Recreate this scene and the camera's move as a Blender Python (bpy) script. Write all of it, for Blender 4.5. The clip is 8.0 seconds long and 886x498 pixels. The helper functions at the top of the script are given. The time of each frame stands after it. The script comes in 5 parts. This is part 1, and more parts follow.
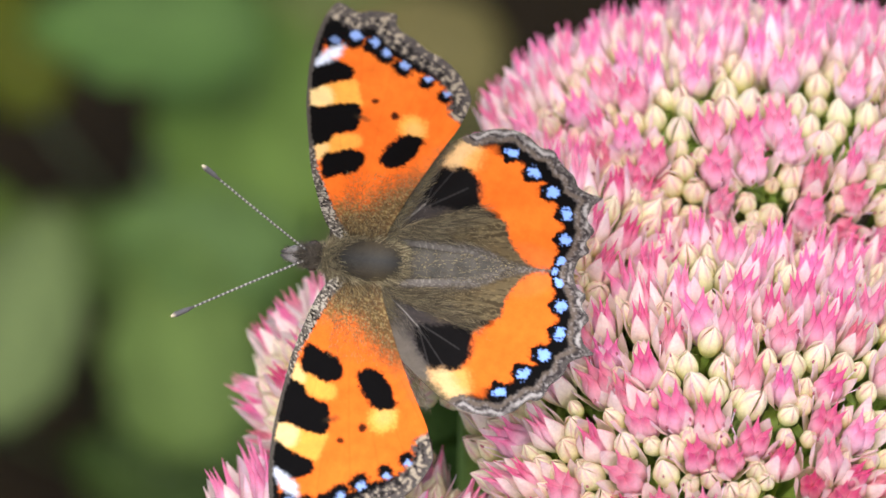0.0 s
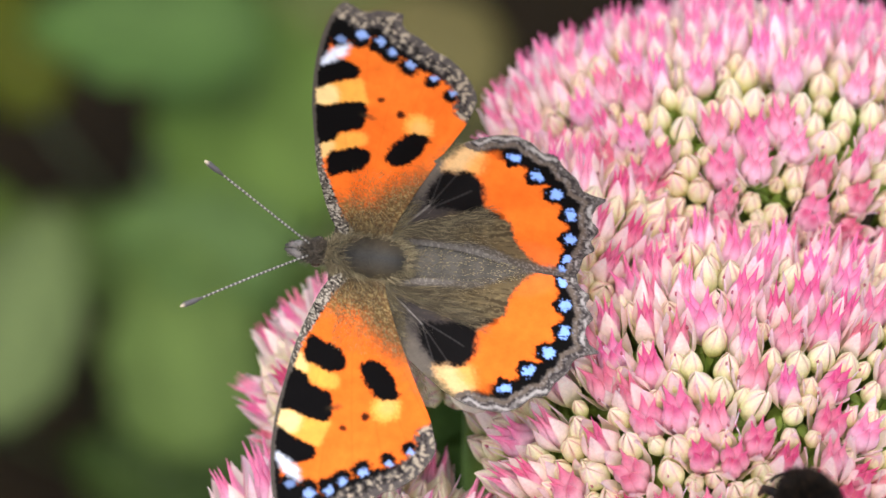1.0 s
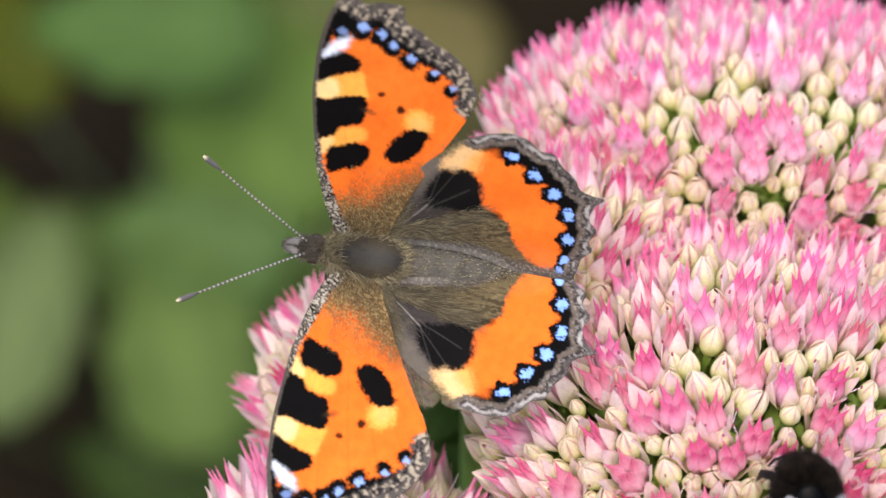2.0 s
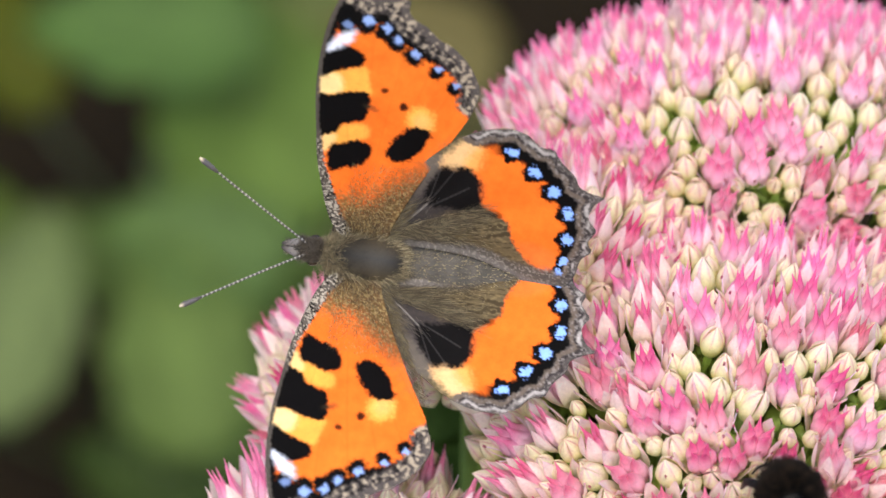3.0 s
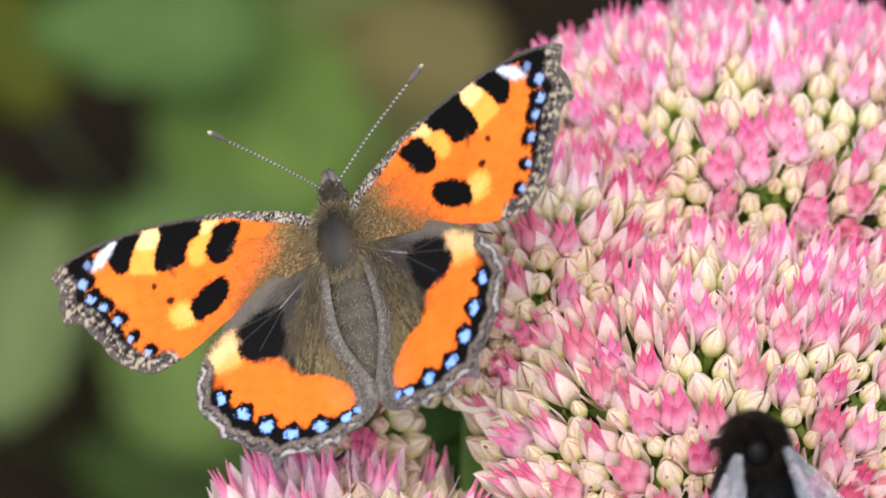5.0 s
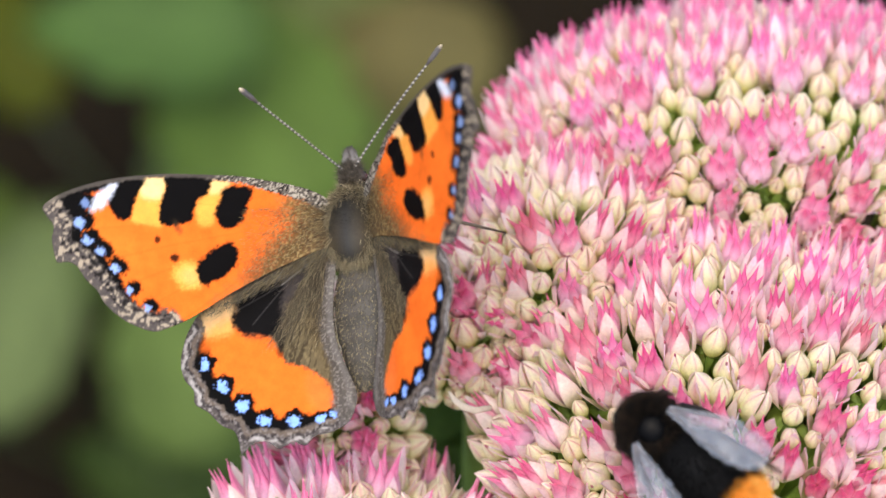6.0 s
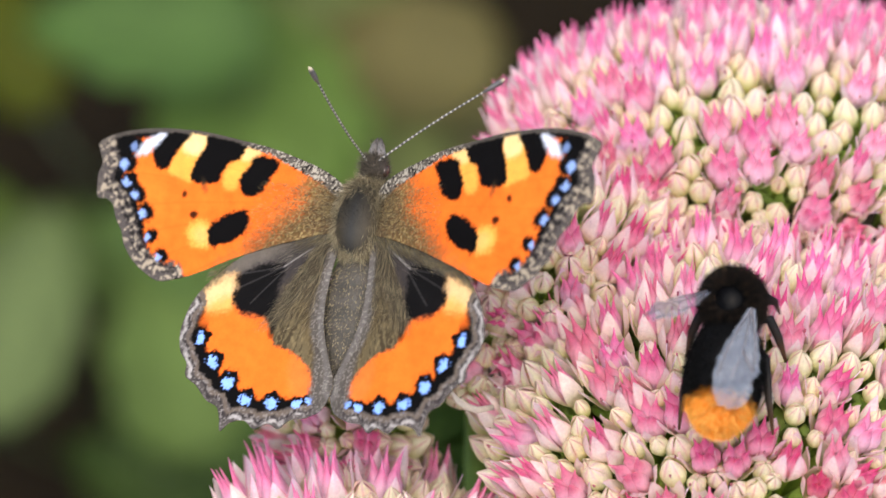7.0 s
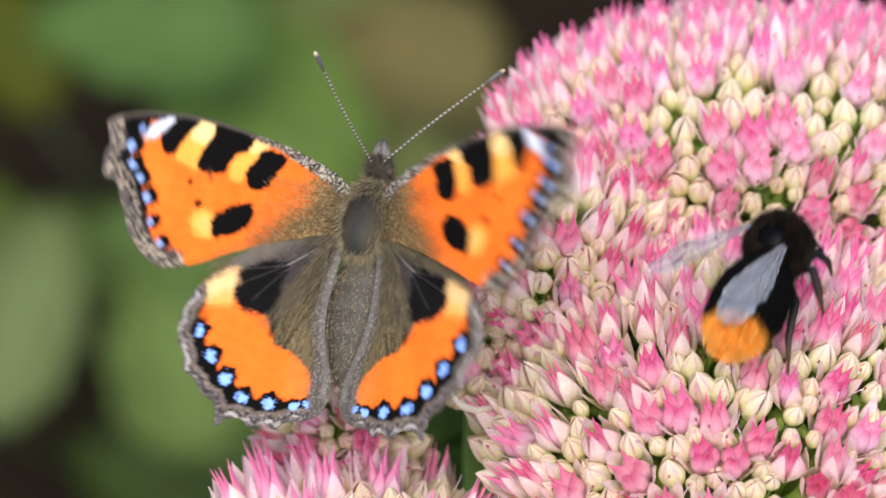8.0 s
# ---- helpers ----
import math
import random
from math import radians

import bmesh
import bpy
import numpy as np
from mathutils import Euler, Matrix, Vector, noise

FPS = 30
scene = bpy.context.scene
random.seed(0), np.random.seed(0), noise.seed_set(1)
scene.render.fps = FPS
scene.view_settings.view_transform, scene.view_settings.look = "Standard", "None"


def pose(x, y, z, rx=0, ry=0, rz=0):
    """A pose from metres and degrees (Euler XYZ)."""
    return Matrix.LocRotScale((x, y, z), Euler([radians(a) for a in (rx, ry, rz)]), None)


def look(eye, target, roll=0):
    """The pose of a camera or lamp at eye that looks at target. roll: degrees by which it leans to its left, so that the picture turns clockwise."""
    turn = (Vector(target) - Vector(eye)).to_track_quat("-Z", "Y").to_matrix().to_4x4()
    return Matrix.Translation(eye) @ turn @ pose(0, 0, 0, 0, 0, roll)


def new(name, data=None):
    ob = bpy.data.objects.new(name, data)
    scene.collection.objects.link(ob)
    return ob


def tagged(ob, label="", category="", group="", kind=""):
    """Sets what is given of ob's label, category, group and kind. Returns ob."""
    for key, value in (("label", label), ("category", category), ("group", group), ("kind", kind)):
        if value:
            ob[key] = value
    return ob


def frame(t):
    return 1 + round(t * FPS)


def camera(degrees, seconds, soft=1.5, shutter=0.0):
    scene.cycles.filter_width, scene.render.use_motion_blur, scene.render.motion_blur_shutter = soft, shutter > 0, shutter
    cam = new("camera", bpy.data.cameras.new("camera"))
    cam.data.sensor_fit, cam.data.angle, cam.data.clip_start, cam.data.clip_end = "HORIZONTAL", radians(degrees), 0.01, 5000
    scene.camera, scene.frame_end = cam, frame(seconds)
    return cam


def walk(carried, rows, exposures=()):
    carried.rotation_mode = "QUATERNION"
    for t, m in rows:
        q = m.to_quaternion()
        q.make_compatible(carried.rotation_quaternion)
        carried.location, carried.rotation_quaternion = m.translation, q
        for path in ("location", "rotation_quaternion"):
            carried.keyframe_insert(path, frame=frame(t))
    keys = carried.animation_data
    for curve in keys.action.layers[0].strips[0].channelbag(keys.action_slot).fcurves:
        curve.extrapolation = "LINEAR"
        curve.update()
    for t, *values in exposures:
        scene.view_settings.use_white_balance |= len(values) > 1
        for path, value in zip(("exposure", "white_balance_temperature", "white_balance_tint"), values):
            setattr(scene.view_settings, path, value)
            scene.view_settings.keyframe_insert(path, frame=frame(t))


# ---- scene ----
# ---------------------------------------------------------------- camera
# A still macro camera on a tripod, looking 48 degrees down at a stonecrop in a garden bed.
MM = 0.001
DOWN = 48.0
REACH = 0.3309
FOCUS = Vector((0.0, 0.0, 0.6))
CAM_TURN = Euler((radians(90 - DOWN), 0, 0)).to_matrix()
EYE = FOCUS + REACH * (CAM_TURN @ Vector((0, 0, 1)))

cam = camera(15.0, 8.0, soft=1.5, shutter=0.9)
cam.data.dof.use_dof = True
cam.data.dof.focus_distance = REACH - 0.004
cam.data.dof.aperture_fstop = 19.0
cam.data.dof.aperture_blades = 0
walk(cam, [(0.0, look(EYE, FOCUS)), (8.0, look(EYE, FOCUS))])

# ---------------------------------------------------------------- light
world = bpy.data.worlds.new("world")
scene.world = world
world.use_nodes = True
wt = world.node_tree
sky = wt.nodes.new("ShaderNodeTexSky")
sky.sky_type = "NISHITA"
sky.sun_disc = False
SUN_UP, SUN_TURN = 66.0, 192.0
sky.sun_elevation, sky.sun_rotation = radians(SUN_UP), radians(SUN_TURN)
sky.air_density, sky.dust_density, sky.ozone_density = 1.0, 4.0, 1.0
wt.links.new(sky.outputs[0], wt.nodes["Background"].inputs[0])
wt.nodes["Background"].inputs[1].default_value = 0.15
sun = new("sun", bpy.data.lights.new("sun", "SUN"))
sun.data.energy, sun.data.angle, sun.data.color = 1.3, radians(75), (1.0, 0.965, 0.92)
sun_way = Vector((math.sin(radians(SUN_TURN)) * math.cos(radians(SUN_UP)),
                  math.cos(radians(SUN_TURN)) * math.cos(radians(SUN_UP)), math.sin(radians(SUN_UP))))
sun.matrix_world = look(sun_way * 3, (0, 0, 0))
scene.view_settings.exposure = 0.8

# ---------------------------------------------------------------- small tools
rng = np.random.default_rng(7)


def lin(r, g, b):
    """Linear colour from 0..255 display values."""
    return np.array([(c / 255 / 12.92) if c / 255 <= 0.04045 else ((c / 255 + 0.055) / 1.055) ** 2.4 for c in (r, g, b)])


def lattice(ix, iy, seed):
    h = np.sin(ix * 127.1 + iy * 311.7 + seed * 74.7) * 43758.5453
    return h - np.floor(h)


def grain(x, y, size, seed=0):
    """Smooth value noise, 0..1."""
    x, y = np.asarray(x) / size, np.asarray(y) / size
    ix, iy = np.floor(x), np.floor(y)
    fx, fy = x - ix, y - iy
    fx, fy = fx * fx * (3 - 2 * fx), fy * fy * (3 - 2 * fy)
    a = lattice(ix, iy, seed) * (1 - fx) + lattice(ix + 1, iy, seed) * fx
    b = lattice(ix, iy + 1, seed) * (1 - fx) + lattice(ix + 1, iy + 1, seed) * fx
    return a * (1 - fy) + b * fy


def step(a, b, x):
    k = np.clip((x - a) / (b - a), 0, 1)
    return k * k * (3 - 2 * k)


def edge_distance(line, x, y, closed=True):
    """Distance to a polyline, and for a closed one whether a point is inside."""
    pts = np.array(line, float)
    nxt = np.roll(pts, -1, 0)
    best, inside = np.full(x.shape, 1e9), np.zeros(x.shape, bool)
    for k in range(len(pts) if closed else len(pts) - 1):
        (ax, ay), (bx, by) = pts[k], nxt[k]
        ex, ey = bx - ax, by - ay
        s = np.clip(((x - ax) * ex + (y - ay) * ey) / (ex * ex + ey * ey + 1e-9), 0, 1)
        best = np.minimum(best, np.hypot(x - ax - s * ex, y - ay - s * ey))
        cross = (ay > y) != (by > y)
        with np.errstate(divide="ignore", invalid="ignore"):
            inside ^= cross & (x < ex * (y - ay) / (ey if ey else 1e-9) + ax)
    return np.where(inside, -best, best) if closed else best


def smooth_line(pts, n=6, closed=True):
    """Catmull-Rom through the points."""
    p = np.array(pts, float)
    out = []
    m = len(p)
    for k in range(m if closed else m - 1):
        a, b, c, d = (p[(k + j) % m] if closed else p[min(max(k + j, 0), m - 1)] for j in (-1, 0, 1, 2))
        for s in np.arange(n) / n:
            out.append(0.5 * (2 * b + (c - a) * s + (2 * a - 5 * b + 4 * c - d) * s * s + (3 * b - 3 * c + d - a) * s ** 3))
    return np.array(out)


def mesh_of(name, verts, faces, mats, colours=None, smooth=True):
    me = bpy.data.meshes.new(name)
    me.from_pydata([tuple(v) for v in np.asarray(verts, float).tolist()], [], [tuple(f) for f in faces])
    for m in mats if isinstance(mats, (list, tuple)) else [mats]:
        me.materials.append(m)
    if colours is not None:
        at = me.color_attributes.new("tone", "FLOAT_COLOR", "POINT")
        c = np.ones((len(verts), 4), np.float32)
        c[:, :3] = colours
        at.data.foreach_set("color", c.ravel())
    me.polygons.foreach_set("use_smooth", np.full(len(me.polygons), smooth))
    me.update()
    return me


def piece(name, me, parent, label="", m=None, kind=""):
    """Links a mesh as one part under its thing."""
    ob = new(name, me)
    ob.parent = parent
    if m is not None:
        ob.matrix_basis = m
    return tagged(ob, label=label, kind=kind)


def thing(name, label, category, m=None, group="", kind=""):
    ob = new(name)
    ob.empty_display_size = 0.005
    if m is not None:
        ob.matrix_basis = m
    return tagged(ob, label=label, category=category, group=group, kind=kind)


class Build:
    """Collects vertices, faces and colours of one mesh."""

    def __init__(self):
        self.v, self.f, self.c, self.n = [], [], [], 0

    def add(self, verts, faces, colours):
        verts = np.asarray(verts, float)
        colours = np.broadcast_to(np.asarray(colours, float), (len(verts), 3))
        self.v.append(verts), self.c.append(colours)
        self.f += [tuple(int(i) + self.n for i in f) for f in faces]
        self.n += len(verts)

    def sheet(self, grid, colours, wrap=False):
        """A grid of rows x columns of points."""
        r, c = grid.shape[:2]
        faces = []
        for i in range(r - 1):
            for j in range(c if wrap else c - 1):
                k = (j + 1) % c
                faces.append((i * c + j, i * c + k, (i + 1) * c + k, (i + 1) * c + j))
        self.add(grid.reshape(-1, 3), faces, np.broadcast_to(colours, grid.shape).reshape(-1, 3))

    def tube(self, path, radii, colours, sides=8, flat=1.0):
        """A tube along points, closed at both ends; flat squeezes its second axis."""
        path = [Vector(p) for p in path]
        rows, cols = [], []
        colours = np.broadcast_to(np.asarray(colours, float), (len(path), 3))
        ref = None
        for i, p in enumerate(path):
            way = (path[min(i + 1, len(path) - 1)] - path[max(i - 1, 0)]).normalized()
            if ref is None:
                ref = way.orthogonal().normalized()
            ref = (ref - way * ref.dot(way)).normalized()
            side = way.cross(ref)
            rows.append([p + radii[i] * (math.cos(a) * ref + flat * math.sin(a) * side)
                         for a in (2 * math.pi * k / sides for k in range(sides))])
            cols.append([colours[i]] * sides)
        start = self.n
        self.sheet(np.array(rows), np.array(cols), wrap=True)
        self.f.append(tuple(start + k for k in reversed(range(sides))))
        last = start + (len(path) - 1) * sides
        self.f.append(tuple(last + k for k in range(sides)))

    def ball(self, centre, radii, colours, rings=14, sides=18, shape=None):
        """An ellipsoid; shape(z, angle) scales its radius, z from -1 to 1 along y."""
        g, cc = [], []
        for i in range(rings + 1):
            th = math.pi * (0.02 + 0.96 * i / rings)
            row, crow = [], []
            for k in range(sides):
                a = 2 * math.pi * k / sides
                s = shape(math.cos(th), a) if shape else 1.0
                p = (centre[0] + radii[0] * s * math.sin(th) * math.cos(a), centre[1] + radii[1] * math.cos(th),
                     centre[2] + radii[2] * s * math.sin(th) * math.sin(a))
                row.append(p)
                crow.append(colours(p) if callable(colours) else colours)
            g.append(row), cc.append(crow)
        start = self.n
        self.sheet(np.array(g), np.array(cc), wrap=True)
        self.f.append(tuple(start + k for k in range(sides)))
        self.f.append(tuple(start + rings * sides + k for k in reversed(range(sides))))

    def hairs(self, roots, ways, lengths, width, colours):
        """Fine tapered hairs, each two crossed slivers bent a little."""
        for p, w, ln, c in zip(roots, ways, lengths, colours):
            p, w = Vector(p), Vector(w).normalized()
            s = w.orthogonal().normalized()
            s.rotate(Matrix.Rotation(rng.uniform(0, 6.28), 3, w))
            o = w.cross(s)
            bend = (s * rng.uniform(-0.22, 0.22) + o * rng.uniform(-0.22, 0.22)) * ln
            mid, tip = p + w * ln * 0.55 + bend * 0.35, p + w * ln + bend
            self.add([p - s * width, p + s * width, mid + s * width * 0.7, mid - s * width * 0.7, tip],
                     [(0, 1, 2, 3), (3, 2, 4)], c)

    def mesh(self, name, mats, scale=MM, smooth=True):
        return mesh_of(name, np.concatenate(self.v) * scale, self.f, mats, np.concatenate(self.c), smooth=smooth)


# ---------------------------------------------------------------- materials
def nodes_of(name):
    m = bpy.data.materials.new(name)
    m.use_nodes = True
    return m, m.node_tree.nodes, m.node_tree.links, m.node_tree.nodes["Principled BSDF"]


def toned(name, rough=0.6, fine=4000.0, coarse=400.0, vary=0.25, bump=0.3, depth=0.00005, random_hue=0.0, through_light=0.0,
          gloss=0.35, sheen=0.0, random_value=0.0):
    """A material that takes the colour laid on the mesh and adds grain at two scales and relief."""
    m, nd, ln, bs = nodes_of(name)
    at = nd.new("ShaderNodeAttribute")
    at.attribute_name = "tone"
    co = nd.new("ShaderNodeTexCoord")
    n1, n2 = nd.new("ShaderNodeTexNoise"), nd.new("ShaderNodeTexNoise")
    n1.inputs["Scale"].default_value, n2.inputs["Scale"].default_value = fine, coarse
    n1.inputs["Detail"].default_value = 3
    for n in (n1, n2):
        ln.new(co.outputs["Object"], n.inputs["Vector"])
    add = nd.new("ShaderNodeMath")
    add.operation = "ADD"
    ln.new(n1.outputs["Fac"], add.inputs[0]), ln.new(n2.outputs["Fac"], add.inputs[1])
    rg = nd.new("ShaderNodeMapRange")
    rg.inputs["From Min"].default_value, rg.inputs["From Max"].default_value = 0.6, 1.4
    rg.inputs["To Min"].default_value, rg.inputs["To Max"].default_value = 1 - vary, 1 + vary
    ln.new(add.outputs[0], rg.inputs["Value"])
    hs = nd.new("ShaderNodeHueSaturation")
    ln.new(at.outputs["Color"], hs.inputs["Color"])
    ln.new(rg.outputs[0], hs.inputs["Value"])
    if random_hue or random_value:
        oi = nd.new("ShaderNodeObjectInfo")
        r2 = nd.new("ShaderNodeMapRange")
        r2.inputs["To Min"].default_value, r2.inputs["To Max"].default_value = 0.5 - random_hue, 0.5 + random_hue
        ln.new(oi.outputs["Random"], r2.inputs["Value"]), ln.new(r2.outputs[0], hs.inputs["Hue"])
        r3 = nd.new("ShaderNodeMapRange")
        r3.inputs["To Min"].default_value, r3.inputs["To Max"].default_value = 1 + random_value, 1 - random_value
        ln.new(oi.outputs["Random"], r3.inputs["Value"]), ln.new(r3.outputs[0], hs.inputs["Saturation"])
    ln.new(hs.outputs[0], bs.inputs["Base Color"])
    bs.inputs["Roughness"].default_value = rough
    bs.inputs["Specular IOR Level"].default_value = gloss
    if sheen:
        bs.inputs["Sheen Weight"].default_value = sheen
        bs.inputs["Sheen Roughness"].default_value = 0.4
    bp = nd.new("ShaderNodeBump")
    bp.inputs["Strength"].default_value, bp.inputs["Distance"].default_value = bump, depth
    ln.new(n1.outputs["Fac"], bp.inputs["Height"]), ln.new(bp.outputs[0], bs.inputs["Normal"])
    if through_light:
        tr, mx = nd.new("ShaderNodeBsdfTranslucent"), nd.new("ShaderNodeMixShader")
        ln.new(hs.outputs[0], tr.inputs["Color"])
        mx.inputs[0].default_value = through_light
        ln.new(bs.outputs[0], mx.inputs[1]), ln.new(tr.outputs[0], mx.inputs[2])
        ln.new(mx.outputs[0], nd["Material Output"].inputs["Surface"])
    return m


WING = toned("wing_scales", rough=0.8, fine=9000, coarse=900, vary=0.16, bump=0.5, depth=0.00004, gloss=0.06)
FUR = toned("insect_fur", rough=0.75, fine=3000, coarse=500, vary=0.3, gloss=0.15)
CHITIN = toned("insect_chitin", rough=0.6, fine=5000, coarse=700, vary=0.25, gloss=0.25)
EYE_MAT = toned("insect_eye", rough=0.18, fine=9000, coarse=900, vary=0.2, gloss=0.6)
BALD = toned("bare_black_shell", rough=0.2, fine=4000, coarse=700, vary=0.2, bump=0.15, depth=0.00004, gloss=0.05)
PETAL = toned("stonecrop_petal", rough=0.36, fine=3600, coarse=700, vary=0.16, bump=0.5, depth=0.00008,
              random_hue=0.012, random_value=0.12, through_light=0.45, gloss=0.4)
STEM = toned("green_stem", rough=0.5, fine=2500, coarse=250, vary=0.2, gloss=0.35)
LEAF = toned("fleshy_leaf", rough=0.6, fine=900, coarse=60, vary=0.22, bump=0.4, depth=0.0004, through_light=0.1, gloss=0.15,
             random_hue=0.015, random_value=0.1)


def soil_material():
    m, nd, ln, bs = nodes_of("garden_soil")
    co = nd.new("ShaderNodeTexCoord")
    n1, n2 = nd.new("ShaderNodeTexNoise"), nd.new("ShaderNodeTexNoise")
    n1.inputs["Scale"].default_value, n1.inputs["Detail"].default_value = 60, 8
    n2.inputs["Scale"].default_value, n2.inputs["Detail"].default_value = 6, 4
    ramp = nd.new("ShaderNodeValToRGB")
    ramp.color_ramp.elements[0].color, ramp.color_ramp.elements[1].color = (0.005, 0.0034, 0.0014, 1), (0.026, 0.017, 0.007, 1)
    mul = nd.new("ShaderNodeMath")
    mul.operation = "MULTIPLY"
    for n in (n1, n2):
        ln.new(co.outputs["Object"], n.inputs["Vector"])
    ln.new(n1.outputs["Fac"], mul.inputs[0]), ln.new(n2.outputs["Fac"], mul.inputs[1])
    ln.new(mul.outputs[0], ramp.inputs[0]), ln.new(ramp.outputs[0], bs.inputs["Base Color"])
    bs.inputs["Roughness"].default_value = 0.95
    bs.inputs["Specular IOR Level"].default_value = 0.1
    bp = nd.new("ShaderNodeBump")
    bp.inputs["Distance"].default_value = 0.01
    ln.new(n1.outputs["Fac"], bp.inputs["Height"]), ln.new(bp.outputs[0], bs.inputs["Normal"])
    return m


SOIL = soil_material()


def bee_wing_material():
    m, nd, ln, bs = nodes_of("smoky_wing")
    co = nd.new("ShaderNodeTexCoord")
    n1 = nd.new("ShaderNodeTexNoise")
    n1.inputs["Scale"].default_value = 900
    ln.new(co.outputs["Object"], n1.inputs["Vector"])
    ramp = nd.new("ShaderNodeValToRGB")
    ramp.color_ramp.elements[0].color, ramp.color_ramp.elements[1].color = (0.2, 0.23, 0.29, 1), (0.5, 0.53, 0.59, 1)
    ln.new(n1.outputs["Fac"], ramp.inputs[0]), ln.new(ramp.outputs[0], bs.inputs["Base Color"])
    bs.inputs["Roughness"].default_value = 0.22
    bs.inputs["Specular IOR Level"].default_value = 0.8
    tr, mx = nd.new("ShaderNodeBsdfTransparent"), nd.new("ShaderNodeMixShader")
    tr.inputs[0].default_value = (0.82, 0.8, 0.8, 1)
    mx.inputs[0].default_value = 0.6
    bp = nd.new("ShaderNodeBump")
    bp.inputs["Strength"].default_value, bp.inputs["Distance"].default_value = 0.6, 0.0003
    ln.new(n1.outputs["Fac"], bp.inputs["Height"]), ln.new(bp.outputs[0], bs.inputs["Normal"])
    ln.new(bs.outputs[0], mx.inputs[1]), ln.new(tr.outputs[0], mx.inputs[2])
    ln.new(mx.outputs[0], nd["Material Output"].inputs["Surface"])
    return m


SMOKY = bee_wing_material()

# ---------------------------------------------------------------- ground and the plants behind
def ground_sheet():
    """One uneven sheet of soil, fine near the plants, that runs to the horizon."""
    near = np.linspace(-1.5, 1.5, 61)
    far = np.array([3, 8, 25, 80, 300, 1200, 4000.0])
    axis = np.concatenate([-far[::-1], near, far])
    gx, gy = np.meshgrid(axis, axis)
    gz = 0.03 * (grain(gx, gy, 0.22, 3) - 0.5) + 0.02 * (grain(gx, gy, 0.09, 5) - 0.5)
    gz = np.where(np.hypot(gx, gy) > 2, -0.02, gz)
    b = Build()
    b.sheet(np.stack([gx, gy, gz], -1), lin(60, 50, 38))
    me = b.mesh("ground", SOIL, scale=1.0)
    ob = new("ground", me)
    tagged(ob, label="dark bare garden soil between the plants", category="ground", kind="structure")


ground_sheet()


def leaf_mesh(name, length, width, colour, edge, seed=0, cup=0.12, bend=0.15, thick=1.4):
    """A fleshy oval leaf with a midrib and wavy edge, base at the origin, along +y; in mm."""
    r = np.random.default_rng(seed)
    nv, nu = 15, 9
    v, u = np.linspace(0, 1, nv), np.linspace(-1, 1, nu)
    V, U = np.meshgrid(v, u, indexing="ij")
    half = width / 2 * np.clip(np.sin(np.pi * np.clip(V * 0.93 + 0.07, 0, 1) ** 0.85), 0, 1) ** 0.75 + 0.4
    wave = 1 + 0.06 * np.sin(V * 21 + r.uniform(0, 6)) * (np.abs(U) > 0.9)
    x = U * half * wave
    y = V * length
    z = cup * width * U * U - bend * length * V * V + 0.9 * np.exp(-(U / 0.16) ** 2) * (-1)
    vein = np.abs(np.sin((V * 9 - np.abs(U) * 2.2) * np.pi)) < 0.2
    col = np.where((np.abs(U) < 0.1)[..., None], edge, colour)
    col = np.where(vein[..., None], 0.7 * col + 0.3 * edge, col)
    col = col * (0.85 + 0.3 * grain(x + seed * 13, y, 9, seed))[..., None]
    b = Build()
    b.sheet(np.stack([x, y, z], -1), col)
    under = np.stack([x * 0.97, y, z - thick * (1 - 0.7 * U * U)], -1)
    b.sheet(under[:, ::-1], col[:, ::-1] * 0.9)
    rim = [*[(i, 0) for i in range(nv)], *[(nv - 1, j) for j in range(1, nu)], *[(i, nu - 1) for i in range(nv - 2, -1, -1)],
           *[(0, j) for j in range(nu - 2, 0, -1)]]
    n = nv * nu
    ids = [(i * nu + j, n + i * nu + (nu - 1 - j)) for i, j in rim]
    for k in range(len(ids)):
        (a, c), (d, e) = ids[k], ids[(k + 1) % len(ids)]
        b.f.append((d, a, c, e))
    return b.mesh(name, LEAF)


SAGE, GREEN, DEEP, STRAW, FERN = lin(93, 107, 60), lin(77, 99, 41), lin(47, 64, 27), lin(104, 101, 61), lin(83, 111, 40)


def low_plant(base, stem_top, leaves, label):
    """A low leafy plant: a stem from the soil and leaves, each (place in metres, length, width mm, colour, facing)."""
    root = thing("leafy_plant", label, "plant", pose(*base), group="plants behind the flowers")
    top = Vector(stem_top) - Vector(base)
    b = Build()
    b.tube([Vector((0, 0, -0.03)), top * 0.5 + Vector((0.004, 0, 0)), top], [0.005, 0.0042, 0.003], lin(70, 90, 45), 8)
    piece("stem", b.mesh("stem", STEM, scale=1.0), root)
    for k, (place, length, width, colour, turn) in enumerate(leaves):
        at = Vector(place) - Vector(base)
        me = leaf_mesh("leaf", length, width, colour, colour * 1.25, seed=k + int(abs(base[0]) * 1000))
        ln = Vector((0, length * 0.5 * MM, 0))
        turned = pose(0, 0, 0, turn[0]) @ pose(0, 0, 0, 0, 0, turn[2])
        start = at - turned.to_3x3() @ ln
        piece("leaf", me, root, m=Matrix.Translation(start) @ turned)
        bs = Build()
        joint = top * (0.55 + 0.4 * ((k * 37) % 10) / 10)
        bs.tube([joint, (joint + start) / 2 + Vector((0, 0, -0.006)), start], [0.0013, 0.0011, 0.001], lin(46, 58, 30), 6)
        piece("leaf_stalk", bs.mesh("leaf_stalk", STEM, scale=1.0), root)

